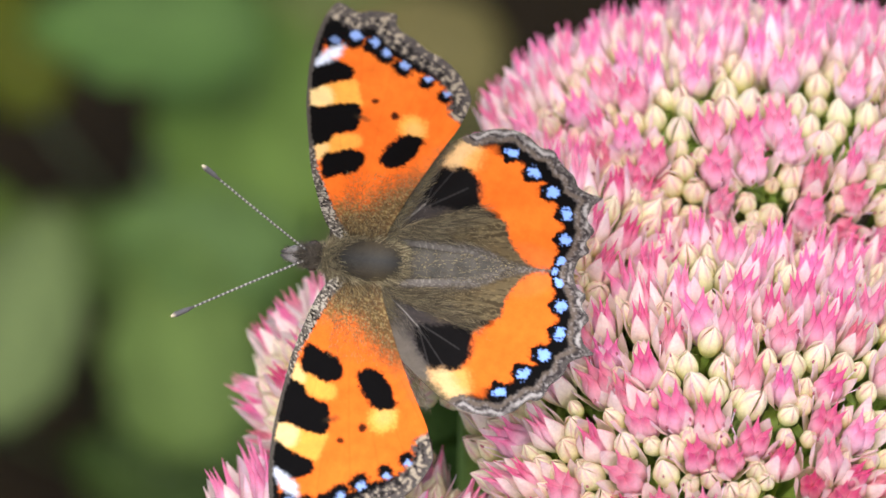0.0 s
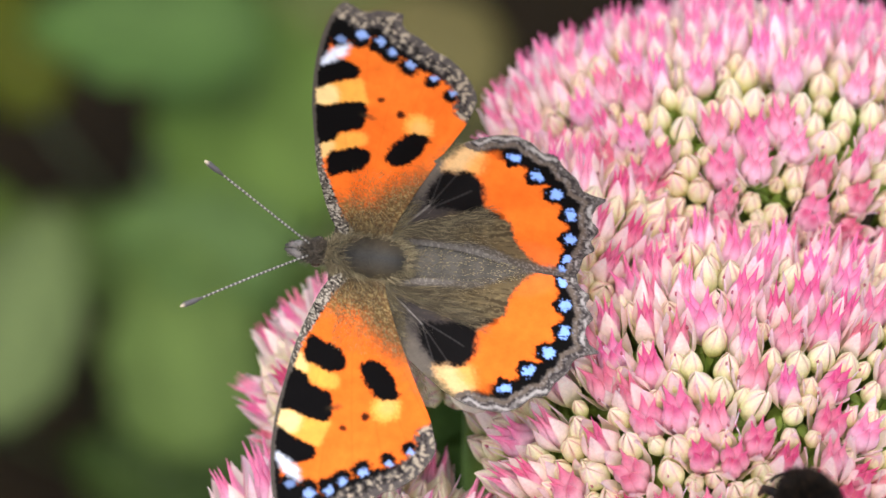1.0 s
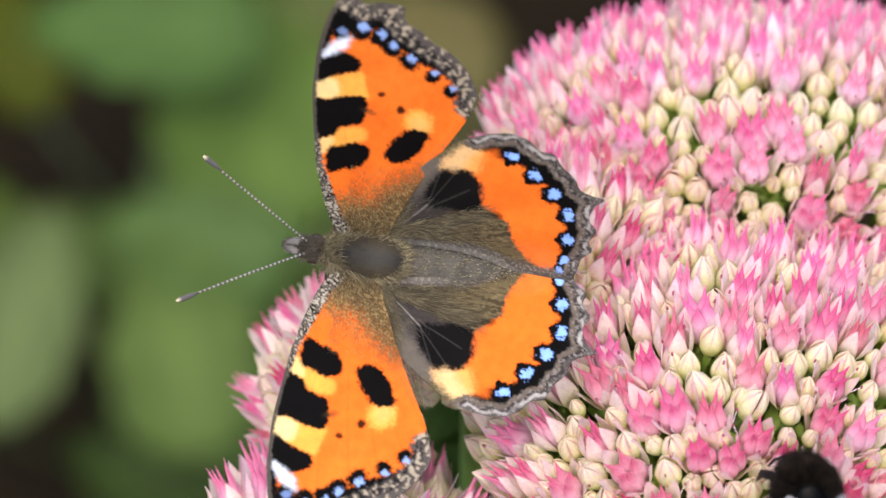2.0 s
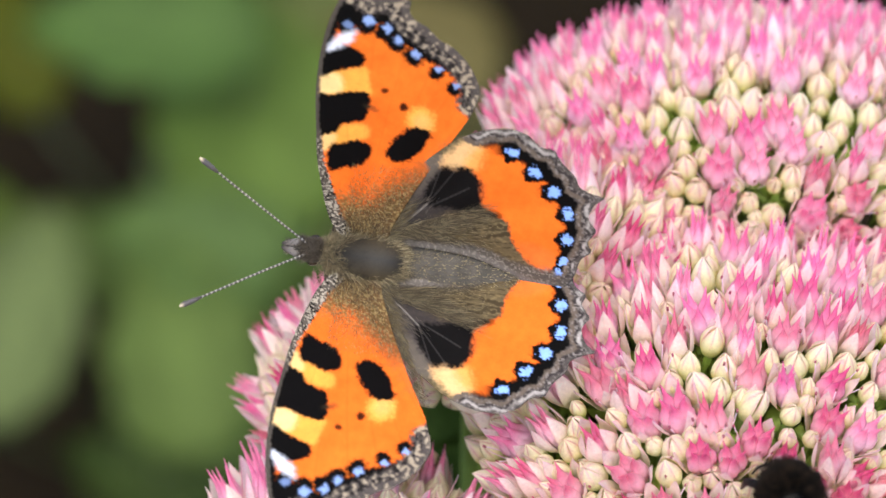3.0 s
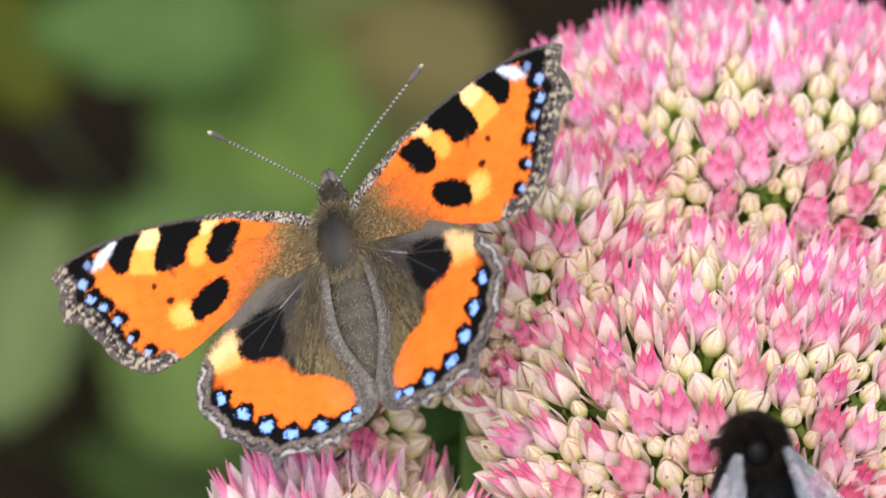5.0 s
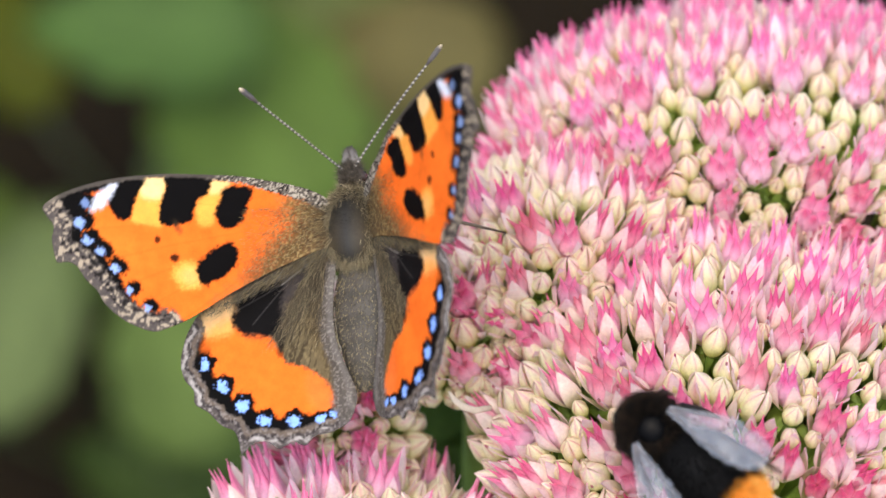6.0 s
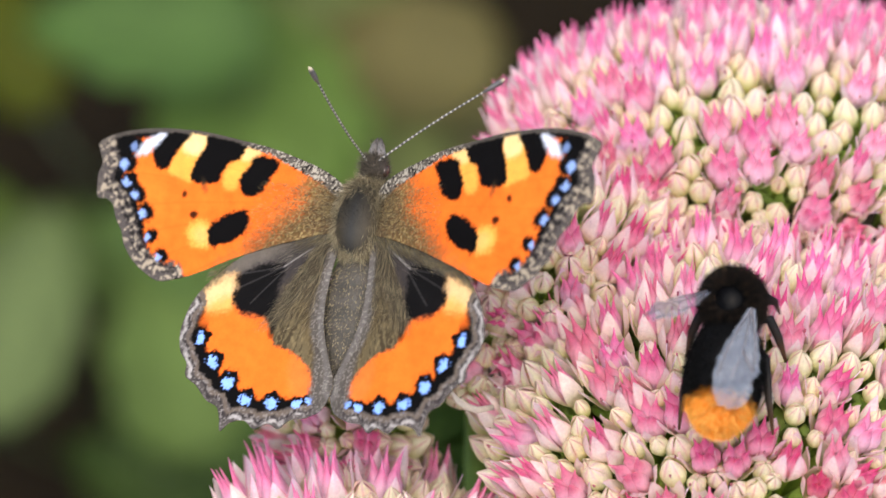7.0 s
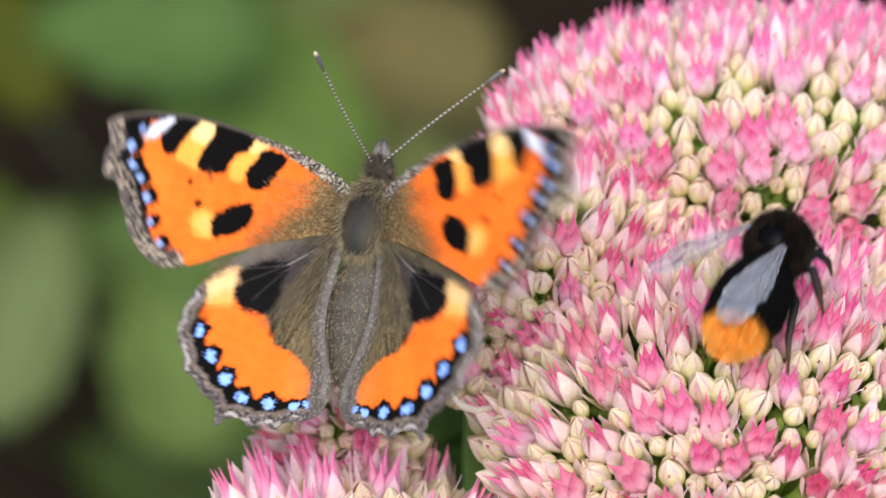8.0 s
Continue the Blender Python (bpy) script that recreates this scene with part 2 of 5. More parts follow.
low_plant((-0.088, 0.486, 0.0), (-0.088, 0.486, 0.100), [
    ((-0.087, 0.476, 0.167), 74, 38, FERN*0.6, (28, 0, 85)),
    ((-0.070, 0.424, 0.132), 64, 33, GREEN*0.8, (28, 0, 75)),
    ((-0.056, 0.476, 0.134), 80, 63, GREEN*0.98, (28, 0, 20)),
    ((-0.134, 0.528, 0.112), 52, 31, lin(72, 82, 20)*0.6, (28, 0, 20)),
], "broad grey-green leaves of a low plant")
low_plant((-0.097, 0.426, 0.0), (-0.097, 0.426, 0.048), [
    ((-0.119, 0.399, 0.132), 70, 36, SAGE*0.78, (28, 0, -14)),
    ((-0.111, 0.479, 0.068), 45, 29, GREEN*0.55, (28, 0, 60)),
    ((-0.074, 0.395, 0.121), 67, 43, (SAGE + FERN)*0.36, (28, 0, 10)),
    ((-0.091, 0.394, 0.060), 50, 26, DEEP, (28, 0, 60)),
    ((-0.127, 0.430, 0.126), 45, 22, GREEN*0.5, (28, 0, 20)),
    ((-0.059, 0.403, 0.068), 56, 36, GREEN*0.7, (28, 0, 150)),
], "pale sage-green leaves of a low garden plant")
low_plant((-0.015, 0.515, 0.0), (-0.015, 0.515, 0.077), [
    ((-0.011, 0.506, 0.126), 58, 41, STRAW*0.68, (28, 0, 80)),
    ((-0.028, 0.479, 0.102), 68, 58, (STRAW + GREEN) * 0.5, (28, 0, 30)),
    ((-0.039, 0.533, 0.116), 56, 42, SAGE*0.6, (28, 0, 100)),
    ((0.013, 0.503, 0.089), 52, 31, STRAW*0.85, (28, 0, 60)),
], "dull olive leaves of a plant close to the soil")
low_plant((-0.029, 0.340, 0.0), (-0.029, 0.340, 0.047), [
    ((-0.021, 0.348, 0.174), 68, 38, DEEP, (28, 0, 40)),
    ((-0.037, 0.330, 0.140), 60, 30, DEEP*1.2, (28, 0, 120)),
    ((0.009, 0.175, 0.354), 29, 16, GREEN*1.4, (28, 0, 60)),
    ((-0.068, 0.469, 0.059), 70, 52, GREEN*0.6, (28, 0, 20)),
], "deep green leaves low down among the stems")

# ---------------------------------------------------------------- stonecrop flower heads
CORAL = lin(247, 136, 168)
BLUSH, PINK, ROSE, CRIMSON = lin(252, 234, 246), lin(252, 208, 235), lin(248, 156, 200), lin(220, 88, 124)
LIME, SPRIG, IVORY = lin(230, 230, 156), lin(146, 172, 78), lin(253, 243, 228)


def petal_grid(angle, length, width, radius, cup, nv=9, nu=7, belly=0.42):
    """A boat-shaped pointed petal; radius(v) is its distance from the floret's axis, belly where it is widest."""
    v, u = np.linspace(0, 1, nv) ** 0.85, np.linspace(-1, 1, nu)
    V, U = np.meshgrid(v, u, indexing="ij")
    half = width * 0.5 * np.where(V < belly, 0.45 + 0.55 * np.sin(np.clip(V / belly, 0, 1) * np.pi / 2),
                                  np.clip(1 - ((V - belly) / (1 - belly)) ** 1.9, 0.02, 1))
    bend = half / np.maximum(radius(V), 0.35) * U * cup
    r = radius(V) * np.cos(bend) - 0.12 * np.exp(-(U / 0.2) ** 2) * (V > 0.1) * -0.5
    t = U * half * (1 - 0.25 * cup)
    x = r * math.cos(angle) - t * math.sin(angle)
    y = r * math.sin(angle) + t * math.cos(angle)
    return np.stack([x, y, length * V - 0.2 * np.abs(U) * half], -1), V, U


def floret_mesh(kind, seed, deep=0.5):
    """One stonecrop floret along +z, 4 to 5 mm long: bud, half-open, or open round a crown of five pink carpels,
    which redden as deep goes from 0 to 1."""
    r = np.random.default_rng(seed)
    b = Build()
    pink = r.uniform(0, 1)
    start = r.uniform(0, 6.28)
    if kind == "bud":
        length, width, rm, tip = r.uniform(4.3, 5.2), 2.35, r.uniform(1.4, 1.58), 0.05
        prof = lambda v: 0.55 + (rm - 0.55) * np.sin(np.clip(v * 2.1, 0, 1) * np.pi * 0.5) ** 0.8 - (rm - tip) * np.clip((v - 0.38) / 0.62, 0, 1) ** 2.2
    elif kind == "half":
        length, width, rm, tip = r.uniform(4.8, 5.6), 2.1, r.uniform(1.45, 1.6), r.uniform(0.9, 1.4)
        prof = lambda v: 0.5 + (rm - 0.5) * np.sin(np.clip(v * 1.9, 0, 1) * np.pi * 0.5) - (rm - tip) * step(0.5, 1.0, v)
    else:
        length, width, rm, tip = r.uniform(4.4, 5.1), 2.0, r.uniform(1.65, 1.8), r.uniform(1.7, 2.4)
        prof = lambda v: 0.55 + (rm - 0.55) * np.sin(np.clip(v * 1.7, 0, 1) * np.pi * 0.5) + (tip - rm) * step(0.45, 1.0, v)
    for k in range(5):
        a = start + 2 * math.pi * k / 5 + r.normal(0, 0.06)
        ll = length * r.uniform(0.92, 1.06)
        push = r.uniform(-0.02, 0.04) if kind == "bud" else r.uniform(-0.2, 0.3) if kind == "half" else r.uniform(-0.35, 0.45)
        lift = 0.03 * (k % 2) if kind == "bud" else 0.06 * (k % 2)
        g, V, U = petal_grid(a, ll, width * r.uniform(0.92, 1.06), lambda v: prof(v) + push * v * v + lift, 0.95 if kind == "bud" else 0.6)
        if kind == "bud":
            lush = 0.3 + 0.7 * r.uniform()
            col = LIME + (0.35 * LIME + 0.65 * IVORY - LIME) * step(0.2, 0.85, V)[..., None]
            col = col + (SPRIG * 1.25 - col) * (lush * step(0.55, -0.1, V))[..., None]
            seam = step(0.7, 1.0, np.abs(U)) * step(0.4, 0.75, V) * r.uniform(0.1, 0.75)
            flush = 0.55 * pink * step(0.45, 0.95, V) * step(0.0, 0.8, np.abs(U))
            red = lin(206, 96, 108)
        else:
            body = IVORY + (BLUSH - IVORY) * (0.05 + 0.42 * pink)
            col = LIME + (body - LIME) * step(-0.05, 0.7, V)[..., None]
            seam = step(0.66, 1.0, np.abs(U)) * step(0.36, 0.75, V) * ((0.2 + 0.6 * pink) if kind == "half" else 0.1 + 0.5 * pink)
            flush = step(0.7, 1.0, V) * (0.08 + 0.44 * pink) + 0.2 * pink * np.exp(-(U / 0.22) ** 2) * step(0.25, 0.7, V)
            red = lin(228, 104, 142)
        col = col + (red - col) * np.clip(seam, 0, 1)[..., None]
        col = col + (PINK - col) * np.clip(flush, 0, 0.9)[..., None]
        b.sheet(g, col)
    if kind != "bud":
        cl = length * r.uniform(1.0, 1.14) if kind == "half" else r.uniform(5.0, 5.7)
        fat = 0.6 if kind == "half" else r.uniform(0.76, 0.88)
        tone = BLUSH * 0.42 + PINK * 0.58 + (CORAL - PINK) * (0.02 + 0.72 * deep ** 1.4)
        tip_tone = ROSE + (CRIMSON - ROSE) * (0.05 + 0.75 * deep)
        for k in range(5):
            a = start + math.pi / 5 + 2 * math.pi * k / 5 + r.normal(0, 0.1)
            flare = r.uniform(-0.1, 0.2) if kind == "half" else r.uniform(0.0, 0.55)
            tall = cl * r.uniform(0.95, 1.05)
            path, radii, cols = [], [], []
            for v, ring, thick in ((0.0, 0.4, 0.35), (0.16, 0.75, 0.75), (0.34, 0.9, 0.96), (0.5, 0.92, 0.96), (0.6, 0.86, 0.72), (0.7, 0.84, 0.46),
                                   (0.79, 0.9, 0.26), (0.89, 1.0, 0.14), (1.0, 1.12, 0.03)):
                rr = ring * fat + flare * max(0.0, v - 0.55) * 1.8
                path.append((rr * math.cos(a), rr * math.sin(a), tall * v))
                radii.append(thick * fat)
                c = BLUSH + (tone - BLUSH) * float(step(0.05, 0.4, v))
                cols.append(c + (tip_tone - c) * float(step(0.5, 0.82, v)))
            b.tube(path, radii, cols, 8, flat=0.9)
        if kind == "open":
            # a few pale stamens between petals and carpels
            for k in range(int(r.integers(0, 4))):
                a = start + r.uniform(0, 6.28)
                reach = r.uniform(1.9, 2.5)
                hi = r.uniform(3.4, 4.6)
                b.tube([(1.5 * math.cos(a), 1.5 * math.sin(a), 1.6), (1.85 * math.cos(a), 1.85 * math.sin(a), 2.8), (reach * math.cos(a), reach * math.sin(a), hi)],
                       [0.07, 0.06, 0.05], BLUSH, 4)
                b.tube([(reach * math.cos(a), reach * math.sin(a), hi - 0.12), (reach * math.cos(a), reach * math.sin(a), hi + 0.18)], [0.12, 0.1], lin(196, 122, 134), 5)
    # the small stalk under the floret
    b.tube([(0, 0, 0.35), (0.05, 0, -2.5), (0, 0.1, -6.0)], [0.62, 0.34, 0.4], [SPRIG * 1.1, SPRIG, SPRIG * 0.9], 6)
    return b.mesh("floret", PETAL)


FLORETS = {"bud": [floret_mesh("bud", 11 + k) for k in range(9)],
           "half": [floret_mesh("half", 31 + k, k / 8) for k in range(9)],
           "open": [floret_mesh("open", 51 + k, k / 11) for k in range(12)]}


def joined_florets(rows):
    """Many florets in one mesh, for the far side of a head."""
    vs, fs, cs, n = [], [], [], 0
    for me, m in rows:
        nv = len(me.vertices)
        co, cl = np.empty(nv * 3, np.float32), np.empty(nv * 4, np.float32)
        me.vertices.foreach_get("co", co)
        me.color_attributes["tone"].data.foreach_get("color", cl)
        mm = np.array(m)
        vs.append(co.reshape(-1, 3) @ mm[:3, :3].T + mm[:3, 3])
        cs.append(cl.reshape(-1, 4)[:, :3])
        fs += [tuple(i + n for i in p.vertices) for p in me.polygons]
        n += nv
    return mesh_of("far_florets", np.concatenate(vs), fs, PETAL, np.concatenate(cs))


def flower_head(place, radii, mood, seed, label, gap=3.8, scale=1.16, low=78.0, front=0.35, rise=0.5, flush=0.35):
    """A domed head of florets on a stalk: place is the dome's centre in mm from the focus, radii its half axes (mm);
    mood(d) gives the shares of buds and of half-open florets in a direction d of the dome."""
    r = np.random.default_rng(seed)
    home = Matrix.Translation(FOCUS + Vector(place) * MM)
    root = thing("stonecrop_flower_head", label, "flower", home, group="stonecrop flower heads")
    ra, rb, rc = radii
    # places over the dome, taken while no two florets stand closer than the gap
    kept = []
    for _ in range(12000):
        cz = 1 - r.uniform() * (1 - math.cos(radians(low)))
        a = r.uniform(0, 2 * math.pi)
        sz = math.sqrt(max(0, 1 - cz * cz))
        d = Vector((sz * math.cos(a), sz * math.sin(a), cz))
        p = Vector((d.x * ra, d.y * rb, d.z * rc))
        buds, half = mood(d)
        mix = 0.5 + noise.noise(p * 0.13 + Vector((seed, 0, 0))) * 0.22 + r.normal(0, 0.29)
        kind = "bud" if mix < buds else "half" if mix < buds + half else "open"
        room = gap * (0.38 if kind == "bud" else 0.5 if kind == "half" else 0.54) * r.uniform(0.95, 1.05)
        if any((p - q).length < room + o for q, e, f, o in kept):
            continue
        w = Vector(place) + p
        if any(sum(((w[i] - q[i]) / rq[i]) ** 2 for i in range(3)) < 0.76 for q, rq in DOMES if q != place):
            continue
        kept.append((p, d, kind, room))
    # small late buds fill the gaps, a little deeper
    late = []
    for _ in range(5000):
        cz = 1 - r.uniform() * (1 - math.cos(radians(low)))
        a = r.uniform(0, 2 * math.pi)
        sz = math.sqrt(max(0, 1 - cz * cz))
        d = Vector((sz * math.cos(a), sz * math.sin(a), cz))
        p = Vector((d.x * ra, d.y * rb, d.z * rc))
        w = Vector(place) + p
        if any((p - q).length < o + 0.72 for q, e, f, o in kept) or any((p - q).length < 1.7 for q, e, f, o in late):
            continue
        if not any(sum(((w[i] - q[i]) / rq[i]) ** 2 for i in range(3)) < 0.76 for q, rq in DOMES if q != place):
            late.append((p, d, "late", 0.8))
    near, far = [], []
    for p, d, kind, room in kept + late:
        nrm = Vector((d.x / ra, d.y / rb, d.z / rc)).normalized()
        nrm = (nrm + Vector(r.normal(0, 0.13, 3)) + Vector((0, 0.1, rise))).normalized()
        # paler behind, deeper rose towards the front
        shade = flush + 0.28 * float(step(0.3, -0.7, d.y)) + r.normal(0, 0.24)
        k = int(r.integers(9)) if kind in ("bud", "late") else int(min(0.999, max(0.0, shade)) * len(FLORETS.get(kind, ())))
        me = FLORETS["bud" if kind == "late" else kind][k]
        size = r.uniform(0.9, 1.12) * scale * (0.76 * r.uniform(0.88, 1.1) if kind == "bud" else r.uniform(0.5, 0.66) if kind == "late" else 1.0)
        sink = 4.2 * size + abs(r.normal(0, 0.35)) + (0.3 if kind == "bud" else 0.9 if kind == "late" else 0)
        m = Matrix.Translation((p - nrm * sink) * MM) @ nrm.to_track_quat("Z", "Y").to_matrix().to_4x4() @ \
            Matrix.Rotation(r.uniform(0, 6.28), 4, "Z") @ Matrix.Scale(size, 4)
        (near if d.y < front and len(near) < 300 else far).append((me, m))
    for me, m in near:
        piece("floret", me, root, m=m)
    if far:
        piece("floret_mass", joined_florets(far), root, kind="stuff")
    # branching stalks under the dome
    b = Build()
    foot = Vector((0, 0, -rc * 0.75))
    for k in range(110):
        cz = 1 - (k + 0.5) / 110 * 0.75
        a = k * 2.399963
        sz = math.sqrt(1 - cz * cz)
        tip = Vector((sz * math.cos(a) * (ra - 6.5), sz * math.sin(a) * (rb - 6.5), cz * (rc - 6.5)))
        b.tube([foot, foot.lerp(tip, 0.5) + Vector((0, 0, 1.0)), tip], [1.1, 0.9, 1.7], [SPRIG * 0.7, SPRIG, SPRIG * 1.2], 6)
        for j in range(3):
            q = tip + Vector(r.normal(0, 1.3, 3))
            b.tube([tip * 0.8 + foot * 0.2, (tip + q) / 2, q], [0.6, 0.5, 0.7], SPRIG * 0.8, 5)
    piece("branching_stalk", b.mesh("branching_stalk", STEM), root)
    b = Build()
    down = -(FOCUS.z / MM + place[2]) - 10
    to = (place[0] * 0.3, place[1] * 0.3 + 20)
    end = Vector((to[0] - place[0], to[1] - place[1], down))
    b.tube([foot + Vector((0, 0, 0.5)), foot.lerp(end, 0.3) + Vector((0, 0, -8)), foot.lerp(end, 0.7), end], [2.2, 2.6, 3.2, 3.8],
           [SPRIG, SPRIG * 0.8, lin(110, 120, 70), lin(100, 96, 70)], 10)
    piece("stalk", b.mesh("stalk", STEM), root)
    for k in range(5):
        s = 0.12 + 0.15 * k + r.uniform(0, 0.04)
        at = foot.lerp(end, s)
        me = leaf_mesh("leaf", r.uniform(38, 52), r.uniform(18, 24), GREEN * r.uniform(0.6, 1.0), SAGE, seed=seed * 7 + k, bend=0.22)
        piece("leaf", me, root, m=Matrix.Translation(at * MM) @ pose(0, 0, 0, r.uniform(-5, 25), 0, k * 137 + seed * 40))
    return root, home


def loose_petal(head, way):
    """A pale withered petal curling out from the rim of the broad head."""
    b = Build()
    pts = [Vector(q) for q in way]
    b.tube(pts, [0.1, 0.32, 0.4, 0.36, 0.28], lin(232, 222, 204), 7, flat=0.45)
    piece("petal", b.mesh("petal", PETAL), head, "pale withered curling petal")

def withered_bits(head, place, seed):
    """A few dark shrivelled stamens and petals left between the florets."""
    r = np.random.default_rng(seed)
    b = Build()
    for _ in range(9):
        q = Vector(place) + Vector(r.normal(0, 0.55, 3))
        w = Vector((r.uniform(-1, 1), r.uniform(-0.6, 0.6), r.uniform(-0.3, 0.5))).normalized()
        k = Vector(r.normal(0, 0.3, 3))
        b.tube([q - w * 0.9, q + k * 0.5, q + w * 0.8 + k], [0.1, 0.26, 0.07], [lin(52, 44, 40), lin(84, 76, 70), lin(40, 34, 32)], 6, flat=0.5)
    piece("withered_bits", b.mesh("withered_bits", PETAL), head, "dark shrivelled floret remains", kind="stuff")


def stem_leaf(head, centre, length, width, turn, colour, seed):
    """A stalk leaf in the gap between two heads, seen from above."""
    turned = pose(0, 0, 0, 42) @ pose(0, 0, 0, 0, 0, turn)
    start = Vector(centre) * MM - turned.to_3x3() @ Vector((0, length * 0.5 * MM, 0))
    piece("leaf", leaf_mesh("leaf", length, width, colour, colour * 1.3, seed=seed, bend=0.05), head, m=Matrix.Translation(start) @ turned)


HEADS = []
DOMES = [((33.3, 23.2, -8.9), (29.5, 17.5, 12)), ((29.4, -7.4, -22.8), (28.8, 27.5, 22)), ((12.6, 8.8, -15.9), (17, 16, 16)), ((3.9, 6.9, -20.7), (15.5, 16.5, 16.5)), ((-9.4, 0.6, -26.4), (11.4, 14.2, 14.2)), ((-10.3, -20.9, -30.0), (19.4, 15, 15.5)), ((14.0, -22.3, -22.9), (10.5, 9.5, 10.5))]


def upper_mood(d):
    """Buds in a belt before the middle, bright open florets along the front rim, pale half-open ones behind."""
    belt = float(step(0.1, -0.2, d.y) * step(-0.92, -0.72, d.y))
    return 0.15 + 0.23 * belt, 0.42 * float(step(-0.3, 0.4, d.y)) + 0.14


def broad_mood(d):
    """Half-open behind, open in the middle, more buds towards the front and the sides."""
    rim = float(step(-0.3, -0.75, d.y) + step(-0.5, -0.9, d.x))
    return 0.26 + 0.14 * min(1.0, rim), 0.2 + 0.2 * float(step(-0.1, 0.5, d.y))


def side_mood(d):
    return 0.3 + 0.2 * float(step(-0.3, -0.8, d.y)), 0.34


def pale_mood(d):
    return 0.4, 0.42


def rose_mood(d):
    return 0.12, 0.56


HEADS.append(flower_head(*DOMES[0], upper_mood, 3, "domed stonecrop head of pale pink florets and cream buds", gap=3.05, low=86, rise=0.8, flush=0.03))
HEADS.append(flower_head(*DOMES[1], broad_mood, 5, "broad stonecrop head of bright pink florets and cream buds", gap=3.05, low=75))
HEADS.append(flower_head(*DOMES[2], side_mood, 8, "small stonecrop head of pink pointed florets", gap=3.05))
HEADS.append(flower_head(*DOMES[3], side_mood, 9, "small stonecrop head under the butterfly, pink with green buds", gap=3.05, low=70))
HEADS.append(flower_head(*DOMES[4], pale_mood, 12, "small pink stonecrop head on which the butterfly stands", gap=3.05))
HEADS.append(flower_head(*DOMES[5], rose_mood, 14, "stonecrop head of rose-pink pointed florets", gap=4.9, scale=1.55, flush=0.12))
HEADS.append(flower_head(*DOMES[6], side_mood, 17, "small stonecrop head of cream buds and pink florets", gap=3.05))
loose_petal(HEADS[1][0], [(-29.3, -6.2, 17.3), (-28.7, -6.6, 16.4), (-27.9, -6.8, 15.7), (-26.7, -6.7, 15.0), (-25.1, -5.7, 14.2)])

withered_bits(HEADS[6][0], (-3.3, 5.2, 9.8), 4)
withered_bits(HEADS[1][0], (-27.0, 4.0, 9.0), 6)
stem_leaf(HEADS[1][0], (-27.5, 18.0, -21.4), 34, 17, 65, GREEN * 0.9, 71)
stem_leaf(HEADS[1][0], (-25.0, 15.0, -27.0), 30, 15, 130, GREEN * 0.7, 73)

# ---------------------------------------------------------------- small tortoiseshell butterfly
# Drawn on a plan with 18 steps to the millimetre, thorax at (612, 385), head up; the left wings are drawn, the right ones mirrored.
STEP = 1 / 18.0
CX, CY = 612.0, 385.0
FORE_ROOT, HIND_ROOT = (578.0, 378.0), (568.0, 436.0)
FORE_OUT = [(582, 378), (570, 350), (545, 335), (510, 325), (470, 318), (420, 312), (370, 310), (300, 308), (250, 311), (200, 317),
            (150, 329), (110, 344), (86, 358), (77, 369), (84, 383), (96, 402), (93, 424), (97, 448), (103, 464), (122, 463),
            (138, 472), (153, 495), (172, 514), (188, 540), (213, 562), (243, 578), (275, 587), (302, 580), (335, 566),
            (400, 525), (470, 484), (545, 446), (582, 428)]
FORE_EDGE = FORE_OUT[13:28]
FORE_COSTA = FORE_OUT[1:14]
HIND_OUT = [(575, 415), (548, 420), (500, 430), (448, 455), (396, 498), (352, 542), (328, 580), (318, 610), (314, 640), (322, 672),
            (340, 694), (344, 718), (368, 733), (392, 756), (414, 766), (424, 786), (430, 808), (447, 792), (474, 786), (496, 799),
            (520, 787), (541, 793), (560, 776), (592, 768), (618, 750), (629, 716), (625, 690), (609, 655), (587, 600), (580, 540),
            (581, 480), (586, 440)]
HIND_EDGE = HIND_OUT[6:26]
ORANGE, AMBER, CREAM_W, INK, BLUE, WHITE_W = lin(238, 110, 36), lin(240, 160, 68), lin(238, 200, 136), lin(9, 8, 8), lin(124, 160, 232), lin(214, 220, 234)
TAUPE, SAND, GOLD, ASH, UMBER = lin(78, 72, 69), lin(170, 156, 134), lin(105, 92, 60), lin(84, 78, 71), lin(56, 47, 34)


class Paint:
    """Lays colours on wing points, shape over shape, with scaly edges."""

    def __init__(self, x, y, ground):
        self.x, self.y = x, y
        self.c = np.tile(ground, (len(x), 1)).astype(float)
        self.fuzz = (grain(x, y, 5.0, 1) - 0.5) * 0.8 + (grain(x, y, 2.6, 2) - 0.5) * 0.8

    def lay(self, colour, mask):
        self.c += (np.asarray(colour) - self.c) * np.clip(mask, 0, 1)[:, None]

    def shape(self, colour, pts, soft=2.5, fuzz=5.0, round_n=4, k=1.0):
        d = edge_distance(smooth_line(pts, round_n), self.x, self.y) + self.fuzz * fuzz
        self.lay(colour, k * step(soft, -soft, d))

    def spot(self, colour, x, y, rx, ry, turn=0.0, soft=0.25, fuzz=0.25, k=1.0):
        c, s = math.cos(radians(turn)), math.sin(radians(turn))
        dx, dy = self.x - x, self.y - y
        d = np.hypot((dx * c + dy * s) / rx, (-dx * s + dy * c) / ry) + self.fuzz * fuzz
        self.lay(colour, k * step(1 + soft, 1 - soft, d))


